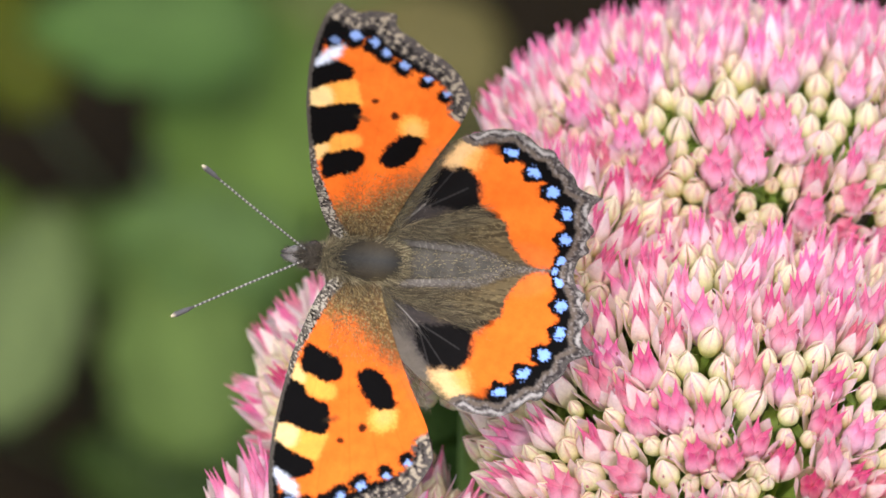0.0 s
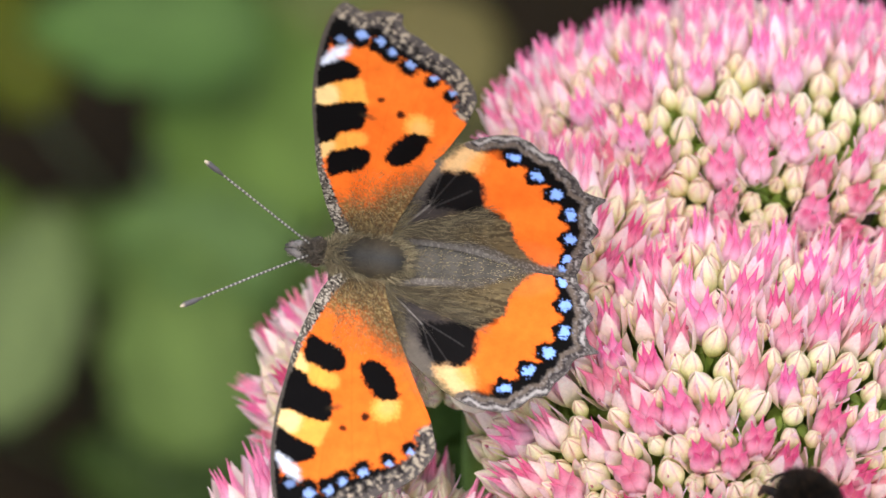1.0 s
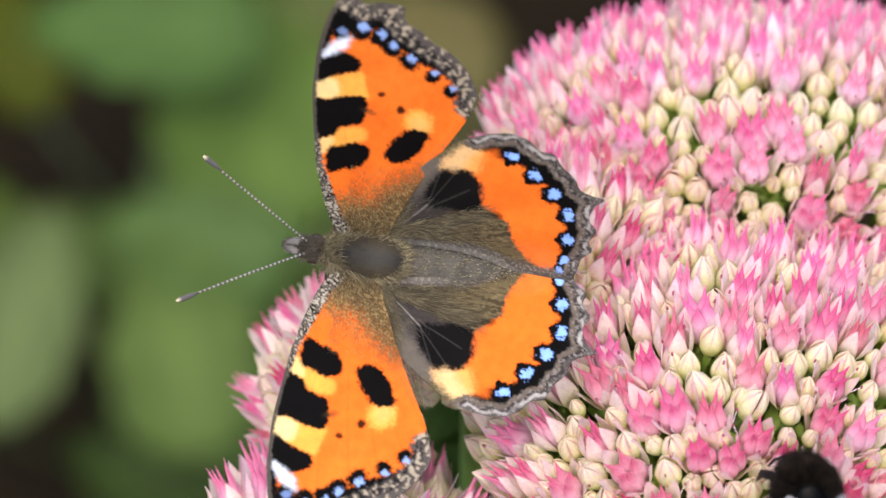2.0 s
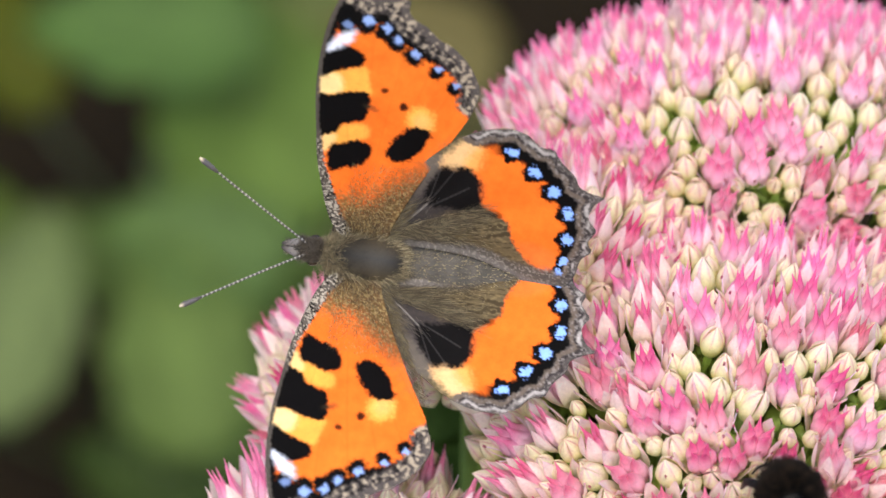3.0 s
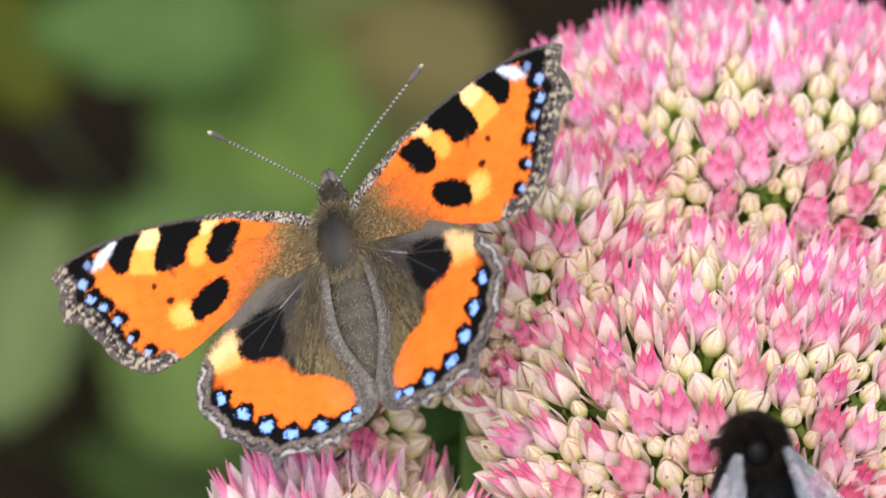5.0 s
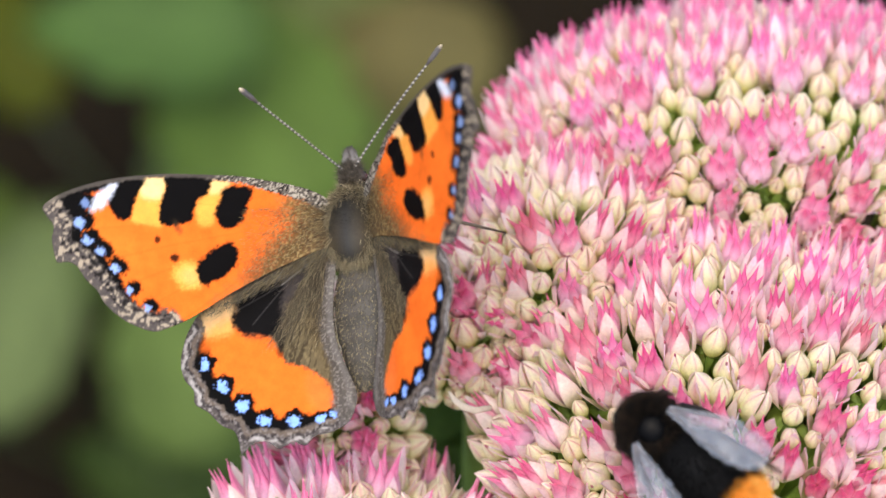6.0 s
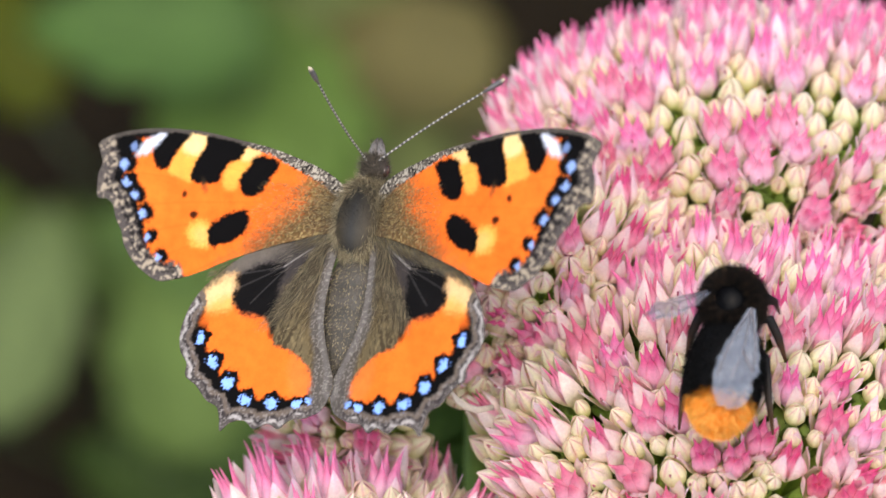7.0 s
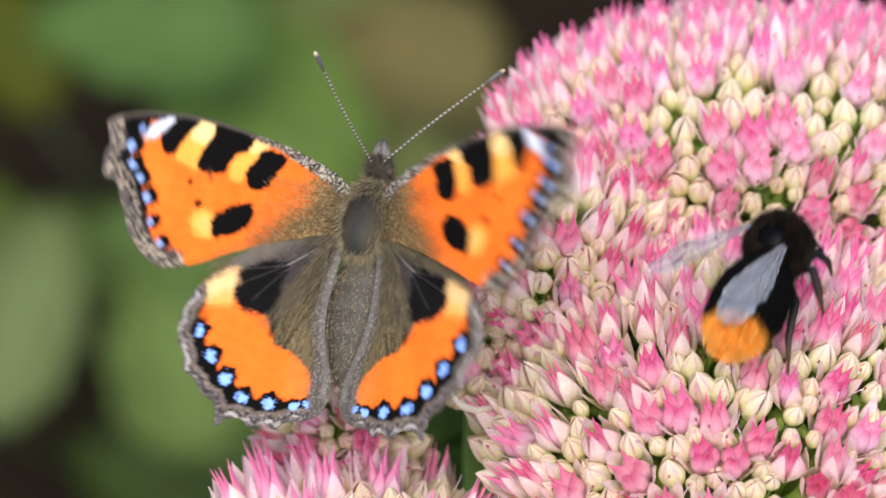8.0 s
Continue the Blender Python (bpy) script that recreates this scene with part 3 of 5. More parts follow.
def fore_pattern(x, y):
    p = Paint(x, y, ORANGE)
    de = edge_distance(smooth_line(FORE_EDGE, 3, False), x, y, False)
    dc = edge_distance(smooth_line(FORE_COSTA, 3, False), x, y, False)
    p.lay(ORANGE * 0.9 + np.array([0.02, 0, 0]), 0.7 * grain(x, y, 40, 8))
    p.lay(lin(244, 128, 46), 0.55 * step(330, 180, x + 0.4 * (y - 400)) * step(340, 460, y))
    # gold-brown scaled base
    p.shape(GOLD, [(600, 340), (520, 340), (500, 365), (504, 400), (484, 425), (462, 462), (430, 505), (385, 545), (380, 590), (600, 470)], 30, 22, k=0.9)
    p.lay(lin(122, 99, 52), 0.75 * step(0.48, 0.72, grain(x, y, 2.6, 44)) * step(425, 515, x + 0.35 * (y - 400)))
    p.lay(lin(64, 52, 30), 0.6 * step(0.52, 0.74, grain(x, y, 2.8, 45)) * step(430, 530, x + 0.35 * (y - 400)))
    p.shape(UMBER, [(600, 345), (545, 350), (530, 380), (512, 410), (470, 450), (430, 500), (600, 480)], 22, 10, k=0.45)
    fleck = step(0.58, 0.8, grain(x, y, 2.4, 4)) * step(450, 535, x + 0.35 * (y - 400))
    p.lay(lin(176, 156, 108), 0.55 * fleck)
    # darker scales close to the body
    p.lay(lin(60, 54, 45), 0.65 * step(505, 590, x + 30 * p.fuzz))
    # cream and yellow bars
    p.shape(AMBER, [(250, 318), (298, 310), (298, 340), (292, 372), (292, 402), (268, 400), (236, 392), (243, 352)], 5, 3)
    p.shape(CREAM_W, [(254, 308), (300, 306), (298, 330), (288, 352), (262, 352), (250, 335)], 8, 4)
    p.shape(AMBER, [(366, 318), (404, 318), (396, 350), (384, 378), (376, 398), (356, 398), (350, 372), (358, 345)], 6, 3)
    p.shape(CREAM_W, [(372, 312), (408, 314), (400, 336), (376, 342)], 7, 4, k=0.7)
    p.spot(AMBER, 336, 489, 27, 24, 20, 0.3, 0.3)
    p.spot(CREAM_W, 340, 490, 17, 15, 20, 0.7, 0.3, k=0.3)
    # black bars and spots
    p.shape(INK, [(205, 322), (256, 312), (250, 342), (241, 362), (234, 386), (214, 391), (199, 374), (192, 352)], 3, 5)
    p.shape(INK, [(299, 308), (374, 310), (371, 340), (352, 358), (346, 386), (330, 398), (290, 400), (285, 374), (293, 350), (298, 334)], 3, 5)
    p.shape(INK, [(398, 332), (444, 332), (437, 365), (427, 392), (410, 404), (391, 400), (381, 380), (390, 358)], 3, 5)
    p.shape(INK, [(349, 476), (365, 454), (385, 437), (406, 428), (417, 440), (420, 460), (410, 477), (394, 491), (375, 501), (361, 506)], 3.5, 6)
    p.spot(UMBER, 318, 402, 14, 6, 60, 0.6, 0.5, k=0.6)
    p.spot(INK, 282, 425, 5.5, 6.5, 0, 0.4, 0.3, k=0.9)
    p.spot(INK, 313, 458, 8, 8, 0, 0.4, 0.4, k=0.95)
    # dark wing border with blue crescents
    apex = step(470, 330, y)
    band = np.interp(y, [330, 470, 510, 545, 565, 585], [54, 51, 46, 35, 25, 19])
    p.lay(INK, step(4, -4, de - band + p.fuzz * 6 - 26 * apex * step(420, 350, y)) * step(326, 306, x))
    blues = [(153, 362, 13, 9), (142, 396, 13, 12), (156, 428, 13, 11), (180, 446, 12, 9), (205, 475, 12, 10), (231, 516, 9, 10), (264, 546, 9, 8), (298, 566, 7, 6)]
    for k, (bx, by, rx, ry) in enumerate(blues):
        p.spot(INK, bx + 7, by - 4, rx * 1.6, ry * 1.5, 40, 0.25, 0.45)
    p.lay(INK, step(24, 14, dc + p.fuzz * 5) * step(268, 250, x))
    p.shape(WHITE_W, [(164, 374), (170, 353), (186, 336), (206, 324), (205, 338), (195, 353), (188, 365), (176, 372)], 7, 6)
    # outer margin: taupe with sandy patches and a pale wavy fringe
    p.lay(TAUPE, step(38, 30, de + p.fuzz * 9))
    p.lay(ASH * 1.5, 0.5 * step(0.55, 0.75, grain(x, y, 3.2, 16)) * step(36, 28, de))
    run = x * 0.55 + y
    patch = np.sin(run * 0.3) * 0.22 + (grain(x, y, 6, 6) - 0.5) * 1.9 + (grain(x, y, 3.2, 26) - 0.5) * 1.2
    p.lay(SAND, 0.85 * step(0.1, 0.5, patch) * step(36, 30, de + p.fuzz * 5) * step(0, 3, de + p.fuzz * 3))
    p.lay(INK * 1.5, 0.85 * step(0.15, 0.5, -patch) * step(36, 30, de) * step(12, 16, de))
    for k, (bx, by, rx, ry) in enumerate(blues):
        p.spot(lin(146, 174, 230) if k < 7 else ASH, bx, by, rx * 0.7, ry * 0.7, 40, 0.35, 0.9, k=0.45 if k in (0, 7) else 0.85)
    # costa: grey edge, barred black and cream towards the base
    wide = 7 + 14 * step(360, 520, x)
    p.lay(ASH, step(2, -2, dc - wide + p.fuzz * 6) * step(150, 210, x) * step(310, 240, x) + step(2, -2, dc - wide + p.fuzz * 6) * step(355, 375, x))
    bars = step(0.5, 0.62, grain(x + y * 0.3, dc * 0.7, 2.9, 9))
    p.lay(lin(30, 27, 24), bars * step(3, -2, dc - wide - 2) * step(350, 385, x))
    p.lay(lin(172, 164, 148), step(0.52, 0.7, grain(x + y * 0.3, dc * 0.8, 2.5, 12)) * step(3, -2, dc - wide) * step(360, 395, x) * 0.85)
    p.lay(ASH * 1.25, 0.8 * step(9, 4, dc + p.fuzz * 4) * step(300, 120, x))
    p.lay(ASH * 0.8, step(8, 4, dc + p.fuzz * 3) * step(90, 140, x) * step(400, 370, x))
    # faint veins
    for ang in (176, 184, 192, 200, 208, 217, 226):
        d = np.abs((x - FORE_ROOT[0]) * math.sin(radians(ang)) + (y - FORE_ROOT[1]) * -math.cos(radians(ang)) * -1)
        p.c *= (1 - 0.12 * step(1.8, 0.4, d) * step(450, 380, x))[:, None]
    return p.c


def hind_pattern(x, y):
    p = Paint(x, y, GOLD * 0.6 + ASH * 0.3)
    de = edge_distance(smooth_line(HIND_EDGE, 3, False), x, y, False)
    streak = grain((x - 560) * 1.0 + (y - 430) * 0.2, (y - 430) * 0.12, 2.6, 3)
    p.lay(UMBER * 0.8, 0.75 * step(0.35, 0.7, streak))
    p.lay(lin(144, 128, 92), 0.35 * step(0.62, 0.85, grain(x, y * 0.5, 2.4, 5)))
    # grey leading part
    p.shape(ASH * 1.35, [(580, 405), (500, 420), (440, 450), (385, 505), (385, 545), (420, 545), (470, 510), (520, 478), (560, 450)], 8, 6, k=0.9)
    # orange band
    p.shape(ORANGE, [(350, 592), (372, 570), (402, 574), (430, 588), (470, 594), (488, 622), (500, 644), (545, 660), (580, 688), (594, 722),
                     (585, 752), (520, 765), (440, 745), (390, 705), (350, 650)], 4, 7)
    p.shape(lin(240, 120, 62), [(540, 664), (580, 690), (592, 724), (575, 742), (545, 715)], 10, 5, k=0.4)
    # cream and black patches
    p.shape(lin(240, 160, 84), [(330, 592), (348, 566), (396, 526), (412, 545), (408, 572), (396, 592), (362, 598)], 10, 8)
    p.shape(lin(220, 188, 136), [(325, 592), (345, 562), (396, 524), (412, 545), (404, 562), (375, 572), (350, 592)], 12, 8, k=0.8)
    p.shape(lin(52, 48, 49), [(404, 532), (452, 494), (515, 466), (548, 470), (530, 505), (498, 545), (486, 590), (425, 590)], 16, 8, k=0.9)
    p.shape(INK * 1.8, [(402, 530), (450, 502), (489, 500), (488, 540), (484, 594), (445, 594), (424, 592), (404, 575), (401, 560), (408, 545)], 6, 8)
    p.shape(INK, [(484, 590), (496, 590), (494, 630), (484, 625)], 4, 8, k=0.7)
    # dark band with blue triangles, grey-brown margin with a pale edge
    turn = np.arctan2(y - 560, x - 520)
    lobes = 4 * np.sin(turn * 17.0)
    p.lay(INK, step(5, -3, de - 47 + 18 * step(525, 590, x) - lobes + p.fuzz * 6) * step(596, 632, y - 0.18 * (x - 330)))
    p.spot(INK, 338, 600, 17, 22, 20, 0.3, 0.4, k=0.85)
    blues = [(357, 648, 11, 13, 0), (391, 688, 14, 12, 30), (427, 721, 13, 14, 20), (468, 750, 14, 12, 5), (520, 751, 14, 11, 0), (566, 746, 12, 8, -20), (590, 738, 9, 7, -20)]
    for bx, by, rx, ry, t in blues:
        # a black flame that points to the wing's root, round each blue spot
        away = Vector((HIND_ROOT[0] - 30 - bx, 560 - by)).normalized()
        p.spot(INK, bx, by, rx * 1.6, ry * 1.75, t, 0.15, 0.3)
        for reach, thin in ((10, 0.95), (16, 0.6), (22, 0.28)) if bx < 550 else ():
            p.spot(INK, bx + away.x * reach, by + away.y * reach, rx * thin, ry * thin, t, 0.25, 0.4)
    # margin: grey-brown, a darker wavy line and a pale scalloped fringe
    p.lay(TAUPE, step(27, 22, de + p.fuzz * 6))
    p.lay(lin(110, 97, 84), 0.6 * step(7, 2, np.abs(de - 19 - 3 * np.sin(turn * 34 + 1)) + p.fuzz * 4))
    p.lay(lin(40, 36, 37), 0.8 * step(5, 1, np.abs(de - 11 - 4 * np.sin(turn * 34)) + p.fuzz * 4))
    p.lay(lin(150, 143, 138), 0.5 * step(0.58, 0.78, grain(x, y, 3.0, 18)) * step(25, 18, de))
    white = step(5, 1.5, np.abs(de - 6 - 3.5 * np.sin(turn * 34 + 0.6)) + p.fuzz * 4) * step(0.3, 0.6, grain(x, y, 11, 14))
    p.lay(lin(204, 198, 192), 0.5 * white * step(0.35, 0.6, grain(x, y, 20, 34)))
    p.lay(lin(54, 50, 49), 0.7 * step(2.6, 1.0, de) * step(0.45, 0.6, grain(x, y, 9, 24)))
    for bx, by, rx, ry, t in blues:
        p.spot(BLUE * 1.2, bx, by, rx * 0.8, ry * 0.8, t, 0.2, 1.0)
    # abdominal fold: a smooth grey band beside the abdomen, hiding the inner end of the border
    inner = edge_distance(smooth_line(HIND_OUT[25:], 3, False), x, y, False)
    spindle = np.sin(np.clip((y - 420) / 330, 0, 1) * np.pi)
    band = 12 + 14 * spindle + 28 * step(640, 730, y)
    p.lay(lin(92, 78, 52), 0.6 * step(26, 2, inner - band + 8 * p.fuzz) * step(760, 560, y))
    p.lay(lin(80, 75, 70), 0.92 * step(7, -5, inner - band + 7 * p.fuzz))
    p.lay(lin(102, 97, 92), 0.7 * step(8, 2, np.abs(inner - 0.3 * band) + 3 * p.fuzz))
    p.lay(lin(66, 60, 54), 0.55 * step(0.5, 0.72, grain(x, y * 0.2, 3.0, 42)) * step(0.35 * band + 2, 0.75 * band, inner) * step(6, -4, inner - band))
    p.lay(lin(168, 161, 150), 0.32 * step(0.6, 0.8, grain(x, y, 2.3, 41)) * step(6, -4, inner - band))
    # pale veins from the root
    for (ax, ay), (bx, by) in (((560, 440), (487, 502)), ((487, 502), (405, 552)), ((500, 494), (440, 575)), ((487, 502), (402, 526))):
        d = edge_distance([(ax, ay), (bx, by)], x, y, False)
        p.lay(lin(180, 174, 168) if ax == 560 else lin(96, 92, 90), (0.6 if ax == 560 else 0.24) * step(1.7, 0.5, d + 0.5 * p.fuzz))
    return p.c


def wing_mesh(name, outline, root, pattern, mirror, arch, ridges, wide=False, twist=0.0, cell=2.0):
    """A thin two-sided wing: pattern above, mottled below; its root at the origin."""
    line = smooth_line(outline, 5)
    x0, y0, x1, y1 = *line.min(0), *line.max(0)
    gx, gy = np.meshgrid(np.arange(x0 - cell, x1 + 2 * cell, cell), np.arange(y0 - cell, y1 + 2 * cell, cell), indexing="ij")
    nx, ny = gx.shape
    mid = edge_distance(line, gx[:-1, :-1] + cell / 2, gy[:-1, :-1] + cell / 2)
    keep = mid < 0.15 * cell
    used = np.zeros((nx, ny), bool)
    for dx in (0, 1):
        for dy in (0, 1):
            used[dx:nx - 1 + dx, dy:ny - 1 + dy] |= keep
    index = np.full((nx, ny), -1)
    index[used] = np.arange(used.sum())
    x, y = gx[used].copy(), gy[used].copy()
    # draw the outer points in to the outline
    d = edge_distance(line, x, y)
    dense = smooth_line(outline, 24)
    for k in np.nonzero(d > -0.35 * cell)[0]:
        x[k], y[k] = dense[np.argmin((dense[:, 0] - x[k]) ** 2 + (dense[:, 1] - y[k]) ** 2)]
    col = pattern(x, y)
    ax, ay = (x - root[0]) * STEP, (y - root[1]) * STEP
    span, ang = np.hypot(ax, ay), np.arctan2(ay, -ax)
    z = arch * np.sin(np.clip(span / 27, 0, 1) * np.pi) + 0.12 * np.cos(ang * ridges) * step(3, 9, span) + \
        0.25 * (grain(x, y, 60, 21) - 0.5) * step(4, 16, span)
    z = z + twist * (-ay + 1.5) + (0.0011 * span ** 2 if wide else 0)
    sgn = -1 if mirror else 1
    far = np.interp(np.abs(ax), [0, 14, 20, 28], [0, 14.65, 20.4, 28.15]) if wide else np.abs(ax)
    top = np.stack([sgn * np.sign(ax) * far, -ay, z], -1)
    n = len(x)
    i, j = np.nonzero(keep)
    quads = np.stack([index[i, j], index[i + 1, j], index[i + 1, j + 1], index[i, j + 1]], 1)
    if not mirror:
        quads = quads[:, ::-1]
    under = top - np.array([0, 0, 0.09])
    mott = grain(x, y, 14, 31)
    brown = lin(64, 54, 44) + (lin(176, 156, 112) - lin(64, 54, 44)) * (step(0.5, 0.8, mott) * step(330, 420, y))[:, None]
    brown *= (0.7 + 0.6 * grain(x, y, 4, 33))[:, None]
    edges = np.concatenate([quads[:, [a, b]] for a, b in ((0, 1), (1, 2), (2, 3), (3, 0))])
    key = {}
    for a, b in edges:
        key[(a, b)] = True
    rim = [(b, a, a + n, b + n) for a, b in key if (b, a) not in key]
    faces = quads.tolist() + (quads[:, ::-1] + n).tolist() + rim
    return mesh_of(name, np.concatenate([top, under]) * MM, faces, WING, np.concatenate([col, brown]))


def plan(px, py, z=0.0):
    """Body place in mm of a point on the plan."""
    return Vector(((px - CX) * STEP, (CY - py) * STEP, z))


def butterfly():
    root = thing("butterfly", "tortoiseshell butterfly with open orange, black-barred wings edged in blue", "butterfly")
    # thorax, abdomen, head
    b = Build()
    def thorax_tone(q):
        side = abs(q[0]) / 2.4
        return lin(46, 46, 44) * (1 - min(1, side)) + lin(74, 63, 42) * min(1, side)
    b.ball((0, -0.7, 0.3), (2.6, 4.2, 2.2), thorax_tone, 16, 20, lambda c, a: 1 - 0.12 * c)
    thorax = piece("thorax", b.mesh("thorax", CHITIN), root, "furry dark grey-brown thorax")
    b = Build()
    r = np.random.default_rng(5)
    roots, ways, lens, cols = [], [], [], []
    for k in range(21000):
        th, a = math.acos(r.uniform(-0.97, 0.97)), r.uniform(0, 6.283)
        d = Vector((math.sin(th) * math.cos(a), math.cos(th), math.sin(th) * math.sin(a)))
        top = d.z > 0.2 and (d.x / 0.78) ** 2 + ((d.y + 0.16) / 0.74) ** 2 < 1 + r.normal(0, 0.16)
        if top and r.uniform() < 0.1:
            continue
        roots.append((2.55 * d.x, -0.7 + 4.15 * d.y, 0.3 + 2.15 * d.z))
        ways.append(d * 0.8 + Vector((0, -0.9, 0.1)) + Vector(r.normal(0, 0.25, 3)))
        lens.append(r.uniform(0.2, 0.4) if top else r.uniform(0.6, 1.5))
        cols.append((lin(56, 55, 51), lin(42, 42, 40), lin(68, 65, 57))[int(r.integers(3))] if top else (lin(116, 104, 80), lin(78, 71, 57), lin(180, 168, 136))[int(r.integers(3))])
    b.hairs(roots, ways, lens, 0.015, cols)
    piece("fur", b.mesh("fur", FUR), thorax, "gold-brown hairs of the thorax", kind="stuff")
    b = Build()
    def belly_tone(q):
        band = 0.5 + 0.5 * math.sin(q[1] * 5.2)
        return lin(80, 76, 69) * (0.75 + 0.4 * band)
    b.ball((0, -10.1, -1.05), (2.95, 7.2, 1.75), belly_tone, 26, 16, lambda c, a: 0.93 + 0.18 * c - 0.05 * (math.sin(c * 30) > 0.6))
    abdomen = piece("abdomen", b.mesh("abdomen", CHITIN), root, "slender grey-brown abdomen with gold scales")
    b = Build()
    roots, ways, lens, cols = [], [], [], []
    for k in range(5000):
        c, a = r.uniform(-0.98, 0.9), r.uniform(0, math.pi)
        s = math.sqrt(1 - c * c)
        d = Vector((s * math.cos(a), c, s * math.sin(a)))
        roots.append((2.95 * d.x, -10.1 + 7.2 * c, -1.05 + 1.78 * d.z))
        ways.append(d * 0.7 + Vector((0, -1.3, 0)) + Vector(r.normal(0, 0.2, 3)))
        lens.append(r.uniform(0.15, 0.35))
        cols.append((lin(104, 96, 80), lin(160, 147, 112), lin(86, 81, 74))[int(r.integers(3))])
    b.hairs(roots, ways, lens, 0.035, cols)
    piece("fur", b.mesh("fur", FUR), abdomen, "short gold-flecked hairs", kind="stuff")
    b = Build()
    b.ball((0, 4.5, 0.1), (1.35, 1.3, 1.25), lin(66, 58, 48), 10, 14)
    head = piece("head", b.mesh("head", CHITIN), root)
    for s in (-1, 1):
        b = Build()
        b.ball((s * 1.08, 4.4, -0.1), (0.46, 0.62, 0.6), lin(62, 48, 38), 10, 14)
        piece("eye", b.mesh("eye", EYE_MAT), head, "glossy brown compound eye")
        b = Build()
        b.tube([(s * 0.38, 5.3, -0.1), (s * 0.46, 6.2, 0.3), (s * 0.28, 7.0, 0.45), (s * 0.16, 7.6, 0.45)], [0.36, 0.46, 0.34, 0.08],
               [lin(98, 94, 90), lin(134, 130, 127), lin(96, 92, 90), lin(60, 56, 54)], 8)
        rr = [(s * 0.35 + r.normal(0, 0.2), r.uniform(5.3, 7.1), 0.45 + r.normal(0, 0.15)) for _ in range(160)]
        b.hairs(rr, [Vector((r.normal(0, 0.5), 0.8, 0.5 + r.normal(0, 0.3))) for _ in rr], [r.uniform(0.3, 0.7) for _ in rr], 0.028,
                [(lin(120, 112, 104), lin(52, 48, 44))[int(r.integers(2))] for _ in rr])
        piece("palp", b.mesh("palp", FUR), head, "grey hairy palp")
    b = Build()
    rr, ww = [], []
    for k in range(2800):
        th, a = math.acos(r.uniform(-0.9, 0.8)), r.uniform(0, 6.283)
        d = Vector((math.sin(th) * math.cos(a), math.cos(th), math.sin(th) * math.sin(a)))
        if abs(d.x) > 0.75:
            continue
        rr.append((1.3 * d.x, 4.5 + 1.3 * d.y, 0.1 + 1.2 * d.z)), ww.append(d + Vector((0, 0.2, 0.2)) + Vector(r.normal(0, 0.3, 3)))
    b.hairs(rr, ww, [r.uniform(0.4, 1.1) for _ in rr], 0.02, [(lin(116, 107, 92), lin(62, 58, 52), lin(84, 78, 70))[int(r.integers(3))] for _ in rr])
    piece("fur", b.mesh("fur", FUR), head, kind="stuff")
    # wings
    wings = {}
    for s, mirror in (("left", False), ("right", True)):
        k = -1 if mirror else 1
        fr, hr = plan(*FORE_ROOT, 1.25), plan(*HIND_ROOT, 0.75)
        fr.x *= k
        hr.x *= k
        me = wing_mesh("forewing", FORE_OUT, FORE_ROOT, fore_pattern, mirror, 0.5, 16, True, 0.11)
        wings["F" + s[0]] = piece("forewing", me, root, "orange forewing with black and yellow bars and a white tip spot", Matrix.Translation(fr * MM))
        me = wing_mesh("hindwing", HIND_OUT, HIND_ROOT, hind_pattern, mirror, 0.5, 14)
        wings["H" + s[0]] = hw = piece("hindwing", me, root, "hindwing with brown base, orange band and blue edge spots", Matrix.Translation(hr * MM))
        # long soft hairs over the wing base
        b = Build()
        roots, ways, lens, cols = [], [], [], []
        for _ in range(10000):
            t, w = r.uniform(0.02, 0.84), r.uniform(0, 1)
            px = 572 - 105 * t * w - 14 + r.normal(0, 3)
            py = 440 + 190 * t + r.normal(0, 4)
            roots.append((k * (px - HIND_ROOT[0]) * STEP, -(py - HIND_ROOT[1]) * STEP, 0.25))
            ways.append(Vector((k * (-0.12 - 0.38 * w), -1, 0.16)) + Vector(r.normal(0, 0.09, 3)))
            lens.append(r.uniform(0.7, 1.9))
            cols.append((lin(96, 86, 67), lin(58, 54, 47), lin(164, 150, 118), lin(80, 74, 62))[int(r.integers(4))])
        for _ in range(650):
            t = r.uniform(0, 1)
            px, py = 572 - 95 * t + r.normal(0, 4), 432 + 52 * t + r.normal(0, 13)
            roots.append((k * (px - HIND_ROOT[0]) * STEP, -(py - HIND_ROOT[1]) * STEP, 0.3))
            ways.append(Vector((k * -1.0, -0.75, 0.14)) + Vector(r.normal(0, 0.12, 3)))
            lens.append(r.uniform(0.5, 1.4))
            cols.append((lin(84, 78, 70), lin(62, 58, 54), lin(112, 105, 94))[int(r.integers(3))])
        b.hairs(roots, ways, lens, 0.013, cols)
        piece("wing_hair", b.mesh("wing_hair", FUR), hw, "long golden-brown hairs over the wing base", kind="stuff")
        b = Build()
        roots, ways, lens, cols = [], [], [], []
        for _ in range(2000):
            t, w = r.uniform(0, 1.5) ** 1.3, r.uniform(-1, 1)
            px, py = 580 - 95 * t, 385 + 30 * t + w * (26 + 22 * t)
            roots.append((k * (px - FORE_ROOT[0]) * STEP, -(py - FORE_ROOT[1]) * STEP, 0.3 + 0.004 * (580 - px)))
            ways.append(Vector((k * -1.0, -0.3 - 0.45 * w, 0.16)) + Vector(r.normal(0, 0.14, 3)))
            lens.append(r.uniform(0.2, 0.55))
            cols.append((lin(112, 97, 62), lin(74, 65, 46), lin(150, 134, 96), lin(98, 90, 70))[int(r.integers(4))])
